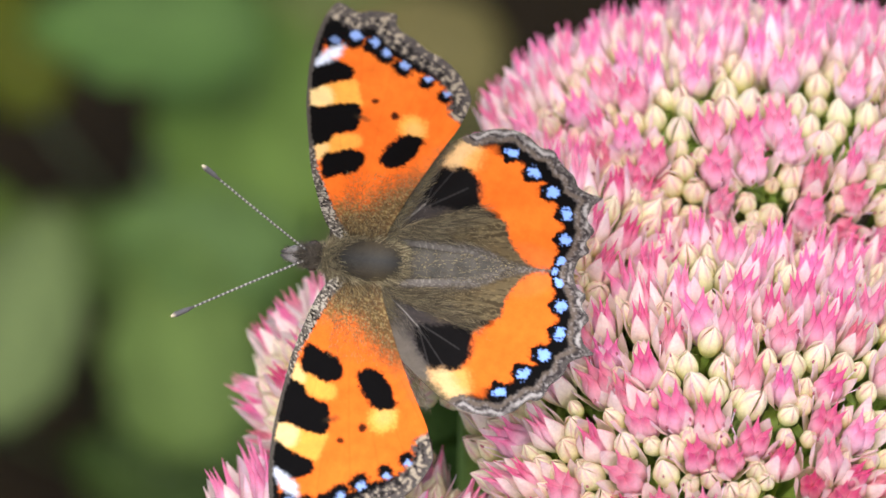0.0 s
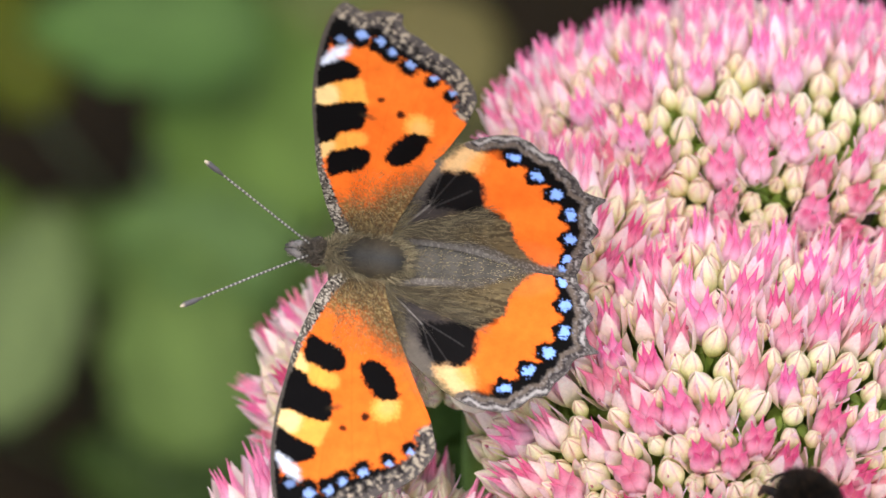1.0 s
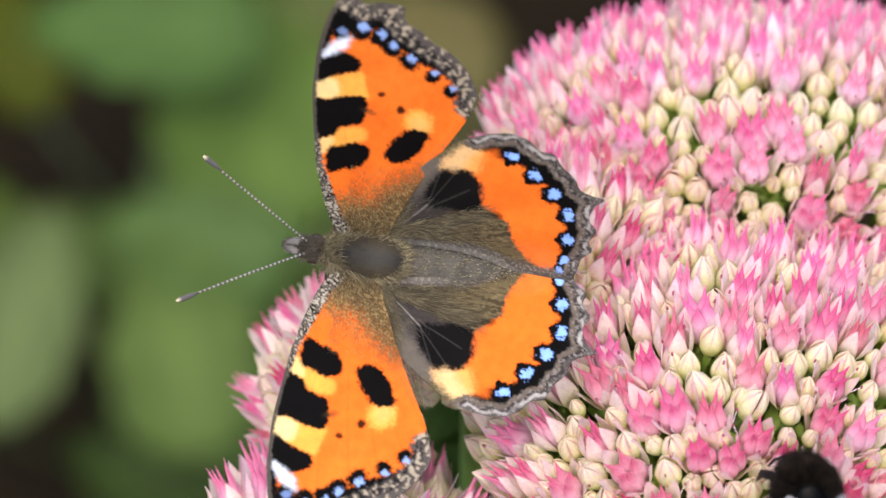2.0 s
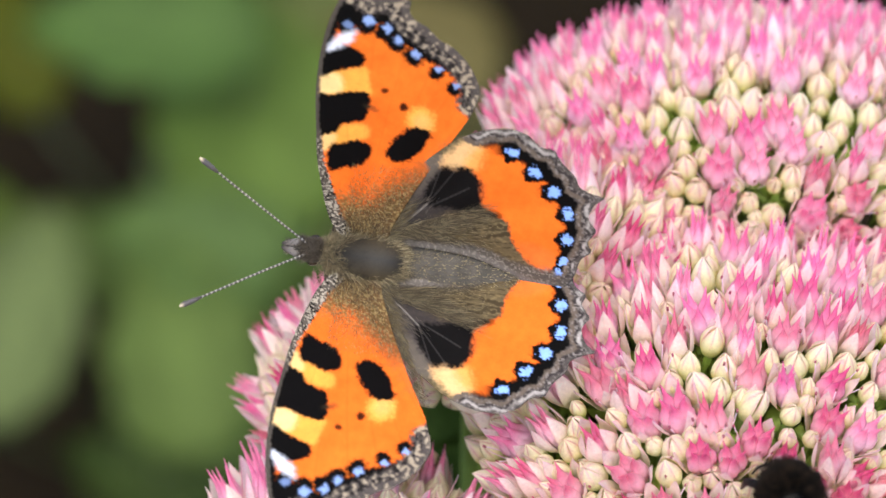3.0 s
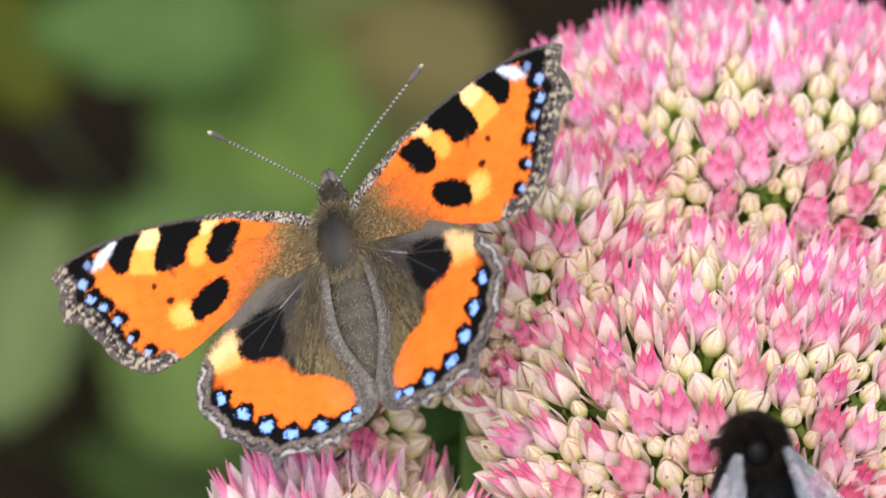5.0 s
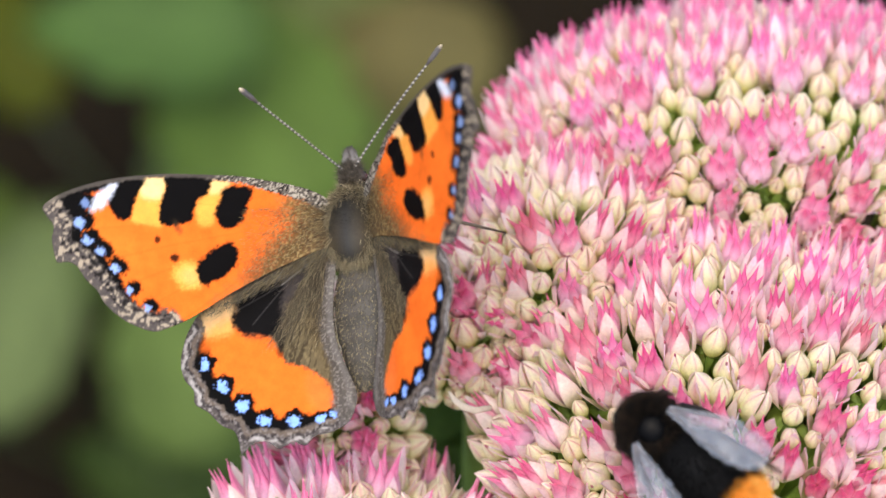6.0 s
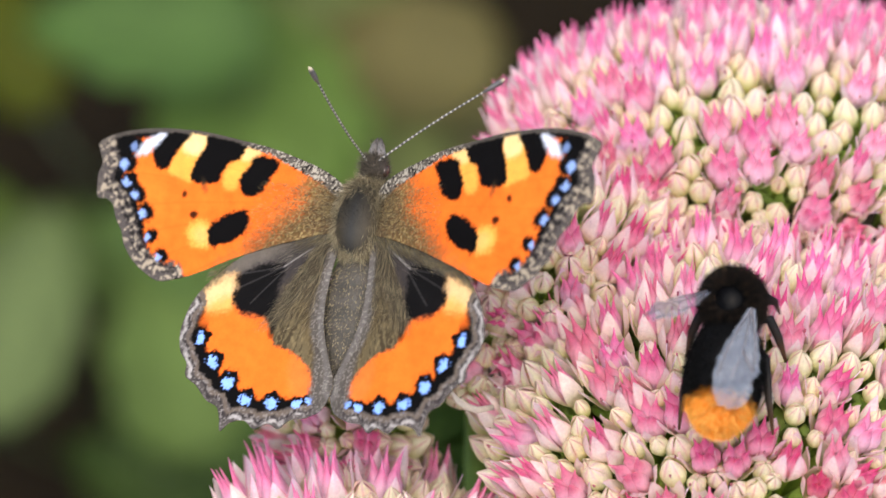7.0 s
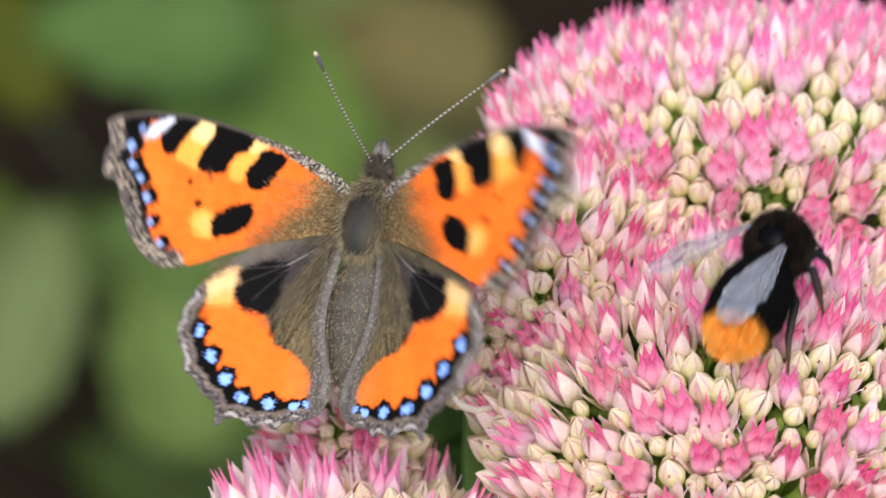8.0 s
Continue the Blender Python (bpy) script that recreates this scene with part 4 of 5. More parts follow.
        # a soft fringe along the hind edge of the forewing
        for _ in range(2600):
            t = r.uniform(0, 1) ** 0.8
            px, py = 360 + 222 * t, 552 - 122 * t + r.normal(0, 6)
            roots.append((k * (px - FORE_ROOT[0]) * STEP, -(py - FORE_ROOT[1]) * STEP, 0.1 + 0.11 * (-(py - FORE_ROOT[1]) * STEP + 1.5)))
            ways.append(Vector((k * (-0.9 + 0.3 * t), -1.0, -0.05)) + Vector(r.normal(0, 0.2, 3)))
            lens.append(r.uniform(0.3, 0.7) + 0.5 * t * r.uniform(0.4, 1))
            cols.append((lin(106, 94, 66), lin(74, 68, 54), lin(138, 127, 98), lin(92, 88, 80))[int(r.integers(4))])
        b.hairs(roots, ways, lens, 0.015, cols)
        piece("wing_hair", b.mesh("wing_hair", FUR), wings["F" + s[0]], "golden-brown hairs over the wing base", kind="stuff")
    # antennae, ringed black and white with a dark pale-tipped club
    feelers = {}
    for s, nm in ((-1, "left"), (1, "right")):
        b = Build()
        path, radii, cols = [], [], []
        for i in range(81):
            q = i / 80
            path.append((0, 13.4 * q, 0.35 * math.sin(q * math.pi)))
            radii.append(0.105 if i % 3 else 0.118)
            cols.append(lin(178, 174, 166) if i % 3 == 0 else lin(78, 75, 73))
        b.tube(path, radii, cols, 7)
        feelers[nm[0]] = at = piece("antenna", b.mesh("antenna", CHITIN), root, "thin antenna ringed black and white",
                                    pose(s * 0.45 * MM, 4.9 * MM, 0.9 * MM, 20, 0, -s * 35))
        b = Build()
        b.tube([(0, 12.8, 0.05), (0, 13.6, 0), (0, 14.7, -0.05), (0, 15.2, -0.05)], [0.12, 0.26, 0.28, 0.1],
               [lin(84, 80, 78), lin(92, 89, 89), lin(84, 82, 82), lin(206, 190, 160)], 8)
        piece("club", b.mesh("club", CHITIN), at, "dark club with a pale tip")
    # legs down into the florets
    for s in (-1, 1):
        for path in ([(1.2, 3.0, -1.0), (4.2, 2.6, -0.6), (6.0, 0.0, -2.6), (6.8, -2.6, -4.6)],
                     [(1.2, -1.2, -1.2), (6.2, 1.2, -0.8), (9.6, -0.8, -3.0), (13.8, -2.0, -5.2)],
                     [(1.2, -4.4, -1.3), (4.0, -4.2, -0.8), (5.6, -8.2, -3.4), (6.6, -10.6, -5.8)]):
            b = Build()
            b.tube([(s * x, y, z) for x, y, z in path], [0.32, 0.25, 0.2, 0.09], [lin(58, 50, 44), lin(70, 60, 50), lin(112, 98, 82), lin(70, 60, 50)], 7)
            piece("leg", b.mesh("leg", CHITIN), root, "thin grey-brown leg")
    return root, wings, feelers


BUTTERFLY, WINGS, FEELERS = butterfly()

# ---------------------------------------------------------------- red-tailed bumblebee
def bumblebee():
    root = thing("bumblebee", "black furry bumblebee with an orange tail crawling over the florets", "bee")
    r = np.random.default_rng(9)
    COAL, TAIL = lin(8, 8, 9), lin(232, 140, 24)

    def coat(b, centre, radii, n, length, tone, back=0.5, width=0.03, cut=None):
        roots, ways, lens, cols = [], [], [], []
        for _ in range(n):
            c, a = r.uniform(-0.98, 0.98), r.uniform(0, 6.283)
            s = math.sqrt(1 - c * c)
            d = Vector((s * math.cos(a), c, s * math.sin(a)))
            p = Vector((centre[0] + radii[0] * d.x, centre[1] + radii[1] * d.y, centre[2] + radii[2] * d.z))
            if cut and not cut(p):
                continue
            roots.append(p)
            ways.append(Vector((d.x, d.y * 0.8 - back, d.z)) + Vector(r.normal(0, 0.22, 3)))
            lens.append(length * r.uniform(0.6, 1.15))
            cols.append(tone(p) * r.uniform(0.7, 1.3))
        b.hairs(roots, ways, lens, width, cols)

    b = Build()
    b.ball((0, 3.2, 0.6), (2.6, 2.85, 2.65), COAL, 14, 20)
    thorax = piece("thorax", b.mesh("thorax", BALD), root, "round black furry thorax")
    b = Build()
    coat(b, (0, 3.2, 0.6), (2.55, 2.8, 2.6), 24000, 1.2, lambda p: lin(15, 13, 12) if r.uniform() > 0.16 else lin(74, 60, 46), 0.1, 0.02,
         lambda p: not ((p.x / 1.3) ** 2 + ((p.y - 2.5) / 1.15) ** 2 < 1 and p.z > 2.0))
    piece("fur", b.mesh("fur", FUR), thorax, kind="stuff")
    b = Build()
    b.ball((0, 5.5, -1.9), (1.9, 1.7, 1.8), COAL, 12, 16)
    head = piece("head", b.mesh("head", CHITIN), root, "black head")
    b = Build()
    coat(b, (0, 5.5, -1.9), (1.8, 1.6, 1.7), 5000, 1.0, lambda p: lin(18, 16, 15) if r.uniform() > 0.2 else lin(70, 58, 46), -0.2, 0.02)
    piece("fur", b.mesh("fur", FUR), head, kind="stuff")
    for s in (-1, 1):
        b = Build()
        b.ball((s * 1.6, 5.8, -1.8), (0.6, 0.9, 1.2), lin(26, 22, 20), 10, 12)
        piece("eye", b.mesh("eye", EYE_MAT), head)
        b = Build()
        b.tube([(s * 0.7, 6.9, -1.5), (s * 1.5, 7.1, -2.2), (s * 2.2, 7.0, -3.2), (s * 2.6, 6.6, -4.2)], [0.16, 0.15, 0.15, 0.14], COAL, 7)
        piece("antenna", b.mesh("antenna", CHITIN), head)

    def tone(p):
        return TAIL if p[1] < -7.4 else COAL
    b = Build()
    b.ball((0, -4.3, 0.2), (3.45, 6.0, 3.05), tone, 22, 22, lambda c, a: 1.0 + 0.06 * c)
    abdomen = piece("abdomen", b.mesh("abdomen", FUR), root, "black abdomen with a bright orange tail")
    b = Build()
    coat(b, (0, -4.3, 0.2), (3.4, 5.9, 2.95), 20000, 1.0, lambda p: (lin(238, 146, 34) if r.uniform() > 0.5 else lin(250, 196, 100)) if p.y < -7.2 + r.normal(0, 0.35) else lin(9, 9, 9), 0.9, 0.032,
         lambda p: p.y < -6.2 or r.uniform() < 0.55)
    piece("fur", b.mesh("fur", FUR), abdomen, "orange and black fur", kind="stuff")
    # folded wings
    wings = {}
    for s in (-1, 1):
        b = Build()
        nv, nu = 26, 9
        V, U = np.meshgrid(np.linspace(0, 1, nv), np.linspace(-1, 1, nu), indexing="ij")
        half = 0.4 + 1.65 * np.sin(np.pi * np.clip(V, 0, 1) ** 1.5 * 0.93) ** 0.8
        lobe = (1 - 0.24 * np.exp(-((V - 0.72) / 0.04) ** 2) * (U * s > 0.3)) * (1 + 0.05 * np.sin(V * 41 + 2 * U) * (np.abs(U) > 0.7))
        x = U * half * lobe
        z = 0.3 * np.sin(U * 6 + V * 4) * V + 0.18 * np.sin(V * 17 + U * 3) * V + 0.08 * np.sin(V * 43 - U * 9) * V
        b.sheet(np.stack([x, -10.8 * V, z], -1), lin(120, 120, 130))
        me = b.mesh("wing", SMOKY)
        wings[s] = wing = piece("wing", me, root, "smoky translucent wing", pose(s * 2.3 * MM, 3.6 * MM, 3.3 * MM, 6, s * 8, s * 16))
        b = Build()
        for path in ([(-s * 0.0, 0, 0.08), (s * 1.2, -4, 0.15), (s * 1.6, -7.8, 0.15), (s * 0.4, -10.6, 0.15)], [(0, 0, 0.08), (0.2 * s, -5, 0.1), (-0.8 * s, -10, 0.1)],
                     [(s * 0.1, -4.5, 0.1), (s * 1.6, -7.0, 0.1)], [(0, 0, 0.08), (-1.2 * s, -4.0, 0.1), (-1.6 * s, -7.6, 0.1)]):
            b.tube(path, [0.09] + [0.05] * (len(path) - 1), lin(120, 114, 116), 5)
        piece("vein", b.mesh("vein", CHITIN), wing)
    for s in (-1, 1):
        for path in ([(1.8, 4.6, -1.8), (2.8, 5.4, -2.2), (3.4, 5.8, -3.6), (3.7, 5.4, -5.2)],
                     [(2.0, 2.6, -1.6), (3.4, 2.8, -1.6), (4.2, 1.6, -3.0), (4.8, 0.4, -5.2)],
                     [(2.0, 0.2, -2.0), (3.5, -1.6, -1.2), (4.1, -5.4, -2.2), (4.5, -7.8, -4.8)]):
            b = Build()
            b.tube([(s * x, y, z) for x, y, z in path], [0.5, 0.5, 0.42, 0.14], [COAL, COAL, lin(40, 32, 26), lin(96, 70, 44)], 8, flat=0.7)
            rr = [Vector(path[1]).lerp(Vector(path[2]), q) for q in np.linspace(0, 1, 60)]
            b.hairs([(s * p.x, p.y, p.z) for p in rr], [Vector(r.normal(0, 1, 3)) for _ in rr], [0.7] * 60, 0.025, [lin(30, 28, 27)] * 60)
            piece("leg", b.mesh("leg", CHITIN), root, "black hairy leg")
    return root, wings


BEE, BEE_WINGS = bumblebee()

# ---------------------------------------------------------------- movement
SWAY = [(0.0, 0.00, 0.00), (0.5, 0.03, 0.00), (1.0, 0.44, 0.03), (1.5, 0.17, 0.11), (3.0, 0.22, 0.00), (3.5, 0.14, -0.06), (4.0, 0.39, 0.00), (4.5, 0.33, -0.06), (6.0, 0.44, 0.00), (6.5, 0.56, 0.06), (7.0, 0.64, 0.06), (7.5, 0.50, 0.00), (8.0, 0.53, 0.00)]


def motions():
    # the heads rock a little in the wind
    for head, home in HEADS:
        walk(head, [(t, Matrix.Translation((dx * MM, dz * 0.6 * MM, dz * 0.6 * MM)) @ home) for t, dx, dz in SWAY])
    # butterfly: body, then wings and antennae on it
    walk(BUTTERFLY, [
        (0.00, pose(-0.00836, -0.00209, 0.60081, -4.24, -40.32, 83.78)), (0.50, pose(-0.00826, -0.00218, 0.60073, -2.00, -37.60, 80.91)),
        (1.00, pose(-0.00797, -0.00193, 0.60095, -0.21, -36.57, 80.12)), (1.50, pose(-0.00819, -0.00181, 0.60106, 1.05, -36.97, 78.74)),
        (3.00, pose(-0.00832, -0.00194, 0.60095, 1.14, -38.75, 78.05)), (3.50, pose(-0.00906, -0.00106, 0.60174, -1.04, -35.15, 76.23)),
        (3.70, pose(-0.00909, -0.00122, 0.60159, -3.21, -33.65, 73.85)), (3.80, pose(-0.01200, -0.00219, 0.60072, -0.15, -20.75, 46.54)),
        (3.90, pose(-0.01166, -0.00183, 0.60104, 7.21, -16.94, 41.85)), (4.00, pose(-0.01162, -0.00153, 0.60131, 5.79, -16.89, 41.82)),
        (4.40, pose(-0.01056, -0.00067, 0.60208, 14.92, -17.53, 26.70)), (4.50, pose(-0.01082, -0.00075, 0.60202, 13.02, -20.30, 26.21)),
        (4.70, pose(-0.01059, -0.00058, 0.60217, 10.12, -20.91, 14.38)), (5.80, pose(-0.00893, 0.00018, 0.60286, 19.30, -21.46, -2.18)),
        (6.00, pose(-0.00868, 0.00076, 0.60337, 24.51, -19.57, -5.55)), (6.20, pose(-0.00796, 0.00061, 0.60324, 21.89, -20.97, -9.32)),
        (6.50, pose(-0.00814, 0.00118, 0.60375, 25.61, -19.48, -13.24)), (7.00, pose(-0.00758, 0.00131, 0.60387, 27.89, -15.79, -21.13)),
        (7.20, pose(-0.00767, 0.00116, 0.60373, 28.26, -14.51, -17.32)), (7.30, pose(-0.00751, 0.00152, 0.60406, 28.22, -16.98, -19.14)),
        (7.40, pose(-0.00707, 0.00149, 0.60403, 39.63, -21.04, -27.00)), (7.50, pose(-0.00711, 0.00145, 0.60400, 40.69, -23.75, -30.18)),
        (7.60, pose(-0.00698, 0.00131, 0.60387, 32.75, -19.68, -22.61)), (7.70, pose(-0.00663, 0.00113, 0.60371, 31.43, -18.54, -24.04)),
        (7.80, pose(-0.00689, 0.00120, 0.60378, 31.90, -15.04, -24.26)), (7.90, pose(-0.00675, 0.00120, 0.60377, 29.92, -14.90, -21.98)),
        (8.00, pose(-0.00705, 0.00118, 0.60375, 30.09, -13.99, -20.22)),
    ])
    walk(WINGS["Fl"], [
        (0.00, pose(-0.00189, 0.00039, 0.00125, -1.38, 22.35, -3.64)), (0.50, pose(-0.00189, 0.00039, 0.00125, -0.58, 26.92, -1.29)),
        (1.00, pose(-0.00189, 0.00039, 0.00125, -0.65, 25.18, -1.54)), (1.50, pose(-0.00189, 0.00039, 0.00125, -0.40, 18.02, -1.31)),
        (3.00, pose(-0.00189, 0.00039, 0.00125, -0.04, 28.36, -0.08)), (3.50, pose(-0.00189, 0.00039, 0.00125, -3.46, 29.09, -7.10)),
        (3.70, pose(-0.00189, 0.00039, 0.00125, -6.33, 25.54, -14.43)), (3.80, pose(-0.00189, 0.00039, 0.00125, -0.60, 5.20, -6.61)),
        (3.90, pose(-0.00189, 0.00039, 0.00125, -0.18, 1.93, -5.41)), (4.00, pose(-0.00189, 0.00039, 0.00125, 0.42, -2.83, -8.50)),
        (4.40, pose(-0.00189, 0.00039, 0.00125, 0.61, -4.26, -8.19)), (4.50, pose(-0.00189, 0.00039, 0.00125, -0.10, 0.84, -6.67)),
        (4.70, pose(-0.00189, 0.00039, 0.00125, -0.05, 0.39, -7.49)), (5.80, pose(-0.00189, 0.00039, 0.00125, -0.48, 5.31, -5.13)),
        (6.00, pose(-0.00189, 0.00039, 0.00125, -0.21, 26.79, -0.46)), (6.20, pose(-0.00189, 0.00039, 0.00125, 0.41, -3.70, -6.36)),
        (6.50, pose(-0.00189, 0.00039, 0.00125, -1.03, 4.60, -8.20)), (7.00, pose(-0.00189, 0.00039, 0.00125, -0.25, 2.18, -6.42)),
        (7.20, pose(-0.00189, 0.00039, 0.00125, -1.91, 10.58, -10.30)), (7.30, pose(-0.00189, 0.00039, 0.00125, -2.12, 12.79, -9.50)),
        (7.40, pose(-0.00189, 0.00039, 0.00125, -2.69, 17.68, -8.78)), (7.50, pose(-0.00189, 0.00039, 0.00125, -3.29, 22.54, -8.54)),
        (7.60, pose(-0.00189, 0.00039, 0.00125, -3.19, 21.04, -8.82)), (7.70, pose(-0.00189, 0.00039, 0.00125, -0.69, 5.57, -7.10)),
        (7.80, pose(-0.00189, 0.00039, 0.00125, 0.20, -2.76, -4.23)), (7.90, pose(-0.00189, 0.00039, 0.00125, 0.19, -1.72, -6.21)),
        (8.00, pose(-0.00189, 0.00039, 0.00125, -0.78, 2.20, -10.90)),
    ])
    walk(WINGS["Hl"], [
        (0.00, pose(-0.00244, -0.00283, 0.00075, 2.77, 24.79, 6.57)), (0.50, pose(-0.00244, -0.00283, 0.00075, 4.30, 26.10, 9.70)),
        (1.00, pose(-0.00244, -0.00283, 0.00075, 3.99, 24.40, 9.58)), (1.50, pose(-0.00244, -0.00283, 0.00075, 3.32, 17.75, 10.77)),
        (3.00, pose(-0.00244, -0.00283, 0.00075, 5.25, 25.15, 12.21)), (3.50, pose(-0.00244, -0.00283, 0.00075, 0.96, 29.96, 1.92)),
        (3.70, pose(-0.00244, -0.00283, 0.00075, -5.49, 34.91, -9.54)), (3.80, pose(-0.00244, -0.00283, 0.00075, 0.12, 6.61, 1.08)),
        (3.90, pose(-0.00244, -0.00283, 0.00075, 0.05, 3.16, 0.82)), (4.00, pose(-0.00244, -0.00283, 0.00075, 0.00, -1.55, -0.01)),
        (4.40, pose(-0.00244, -0.00283, 0.00075, 0.45, -6.25, -4.14)), (4.50, pose(-0.00244, -0.00283, 0.00075, 0.41, -5.27, -4.44)),
        (4.70, pose(-0.00244, -0.00283, 0.00075, 0.07, 5.77, 0.74)), (5.80, pose(-0.00244, -0.00283, 0.00075, 0.02, 5.61, 0.25)),
        (6.00, pose(-0.00244, -0.00283, 0.00075, -0.98, 12.21, -4.63)), (6.20, pose(-0.00244, -0.00283, 0.00075, 0.01, -1.47, -0.33)),
        (6.50, pose(-0.00244, -0.00283, 0.00075, -0.49, 6.04, -4.61)), (7.00, pose(-0.00244, -0.00283, 0.00075, 0.03, 2.82, 0.62)),
        (7.20, pose(-0.00244, -0.00283, 0.00075, -0.81, 10.04, -4.63)), (7.30, pose(-0.00244, -0.00283, 0.00075, -1.45, 14.95, -5.61)),
        (7.40, pose(-0.00244, -0.00283, 0.00075, -3.55, 19.59, -8.20)), (7.50, pose(-0.00244, -0.00283, 0.00075, -4.57, 25.51, -8.00)),
        (7.60, pose(-0.00244, -0.00283, 0.00075, -3.39, 21.45, -9.19)), (7.70, pose(-0.00244, -0.00283, 0.00075, -0.28, 4.15, -3.86)),
        (7.80, pose(-0.00244, -0.00283, 0.00075, 0.05, -3.71, -0.70)), (7.90, pose(-0.00244, -0.00283, 0.00075, 0.16, -4.10, -2.21)),
        (8.00, pose(-0.00244, -0.00283, 0.00075, -0.48, 4.60, -3.30)),
    ])
    walk(WINGS["Fr"], [
        (0.00, pose(0.00189, 0.00039, 0.00125, 0.93, -38.73, -1.48)), (0.50, pose(0.00189, 0.00039, 0.00125, -0.40, -41.42, 0.60)),
        (1.00, pose(0.00189, 0.00039, 0.00125, -1.77, -43.43, 2.57)), (1.50, pose(0.00189, 0.00039, 0.00125, -2.67, -42.39, 3.95)),
        (3.00, pose(0.00189, 0.00039, 0.00125, -1.46, -35.13, 2.53)), (3.50, pose(0.00189, 0.00039, 0.00125, 2.30, -35.03, -4.00)),
        (3.70, pose(0.00189, 0.00039, 0.00125, 2.29, -35.53, -3.94)), (3.80, pose(0.00189, 0.00039, 0.00125, -4.02, -18.55, 12.47)),
        (3.90, pose(0.00189, 0.00039, 0.00125, -2.20, -14.27, 8.86)), (4.00, pose(0.00189, 0.00039, 0.00125, -1.09, -11.42, 5.48)),
        (4.40, pose(0.00189, 0.00039, 0.00125, -0.28, -2.74, 5.76)), (4.50, pose(0.00189, 0.00039, 0.00125, -0.36, -4.35, 4.79)),
        (4.70, pose(0.00189, 0.00039, 0.00125, -3.18, -18.57, 9.88)), (5.80, pose(0.00189, 0.00039, 0.00125, -2.93, -16.10, 10.44)),
        (6.00, pose(0.00189, 0.00039, 0.00125, -7.14, -45.96, 9.89)), (6.20, pose(0.00189, 0.00039, 0.00125, -0.76, -5.44, 7.96)),
        (6.50, pose(0.00189, 0.00039, 0.00125, -1.74, -17.65, 5.72)), (7.00, pose(0.00189, 0.00039, 0.00125, -2.69, -16.27, 9.53)),
        (7.20, pose(0.00189, 0.00039, 0.00125, -5.98, -39.32, 9.39)), (7.30, pose(0.00189, 0.00039, 0.00125, -4.87, -52.78, 6.11)),
        (7.40, pose(0.00110, 0.00039, 0.00125, -7.80, -51.00, 16.60)), (7.50, pose(0.00110, 0.00039, 0.00125, -7.12, -46.64, 16.86)),
        (7.60, pose(0.00189, 0.00039, 0.00125, -6.34, -40.38, 9.73)), (7.70, pose(0.00189, 0.00039, 0.00125, -1.19, -11.15, 6.13)),
        (7.80, pose(0.00189, 0.00039, 0.00125, -1.06, -6.45, 9.33)), (7.90, pose(0.00189, 0.00039, 0.00125, -1.09, -10.87, 5.79)),
        (8.00, pose(0.00189, 0.00039, 0.00125, -4.17, -26.00, 10.03)),
    ])
    walk(WINGS["Hr"], [
        (0.00, pose(0.00244, -0.00283, 0.00075, 2.55, -34.94, -4.45)), (0.50, pose(0.00244, -0.00283, 0.00075, 0.54, -41.54, -0.81)),
        (1.00, pose(0.00244, -0.00283, 0.00075, -0.31, -44.51, 0.45)), (1.50, pose(0.00244, -0.00283, 0.00075, -1.30, -42.85, 1.91)),
        (3.00, pose(0.00244, -0.00283, 0.00075, -1.21, -36.54, 2.04)), (3.50, pose(0.00244, -0.00283, 0.00075, 1.84, -23.30, -4.63)),
        (3.70, pose(0.00244, -0.00283, 0.00075, 1.27, -28.82, -2.63)), (3.80, pose(0.00244, -0.00283, 0.00075, 0.00, -16.70, 0.00)),
        (3.90, pose(0.00244, -0.00283, 0.00075, -1.11, -12.93, 4.97)), (4.00, pose(0.00244, -0.00283, 0.00075, -0.56, -11.20, 2.90)),
        (4.40, pose(0.00244, -0.00283, 0.00075, -0.11, -3.65, 1.77)), (4.50, pose(0.00244, -0.00283, 0.00075, -0.05, -3.73, 0.70)),
        (4.70, pose(0.00244, -0.00283, 0.00075, -2.88, -21.44, 7.83)), (5.80, pose(0.00244, -0.00283, 0.00075, -2.58, -18.86, 7.95)),
        (6.00, pose(0.00244, -0.00283, 0.00075, -8.64, -42.14, 12.76)), (6.20, pose(0.00244, -0.00283, 0.00075, -0.49, -5.36, 5.21)),
        (6.50, pose(0.00244, -0.00283, 0.00075, -1.25, -16.57, 4.37)), (7.00, pose(0.00244, -0.00283, 0.00075, -1.62, -12.47, 7.46)),
        (7.20, pose(0.00244, -0.00283, 0.00075, -6.07, -36.22, 10.20)), (7.30, pose(0.00244, -0.00283, 0.00075, 1.68, -44.77, -2.39)),
        (7.40, pose(0.00110, -0.00283, 0.00075, -8.00, -46.00, 18.00)), (7.50, pose(0.00110, -0.00283, 0.00075, -7.00, -42.00, 17.50)),
        (7.60, pose(0.00244, -0.00283, 0.00075, -5.63, -34.31, 9.91)), (7.70, pose(0.00244, -0.00283, 0.00075, -0.47, -5.59, 4.81)),
        (7.80, pose(0.00244, -0.00283, 0.00075, -0.69, -5.69, 6.97)), (7.90, pose(0.00244, -0.00283, 0.00075, -0.49, -6.43, 4.33)),
        (8.00, pose(0.00244, -0.00283, 0.00075, -2.46, -19.57, 7.30)),
    ])
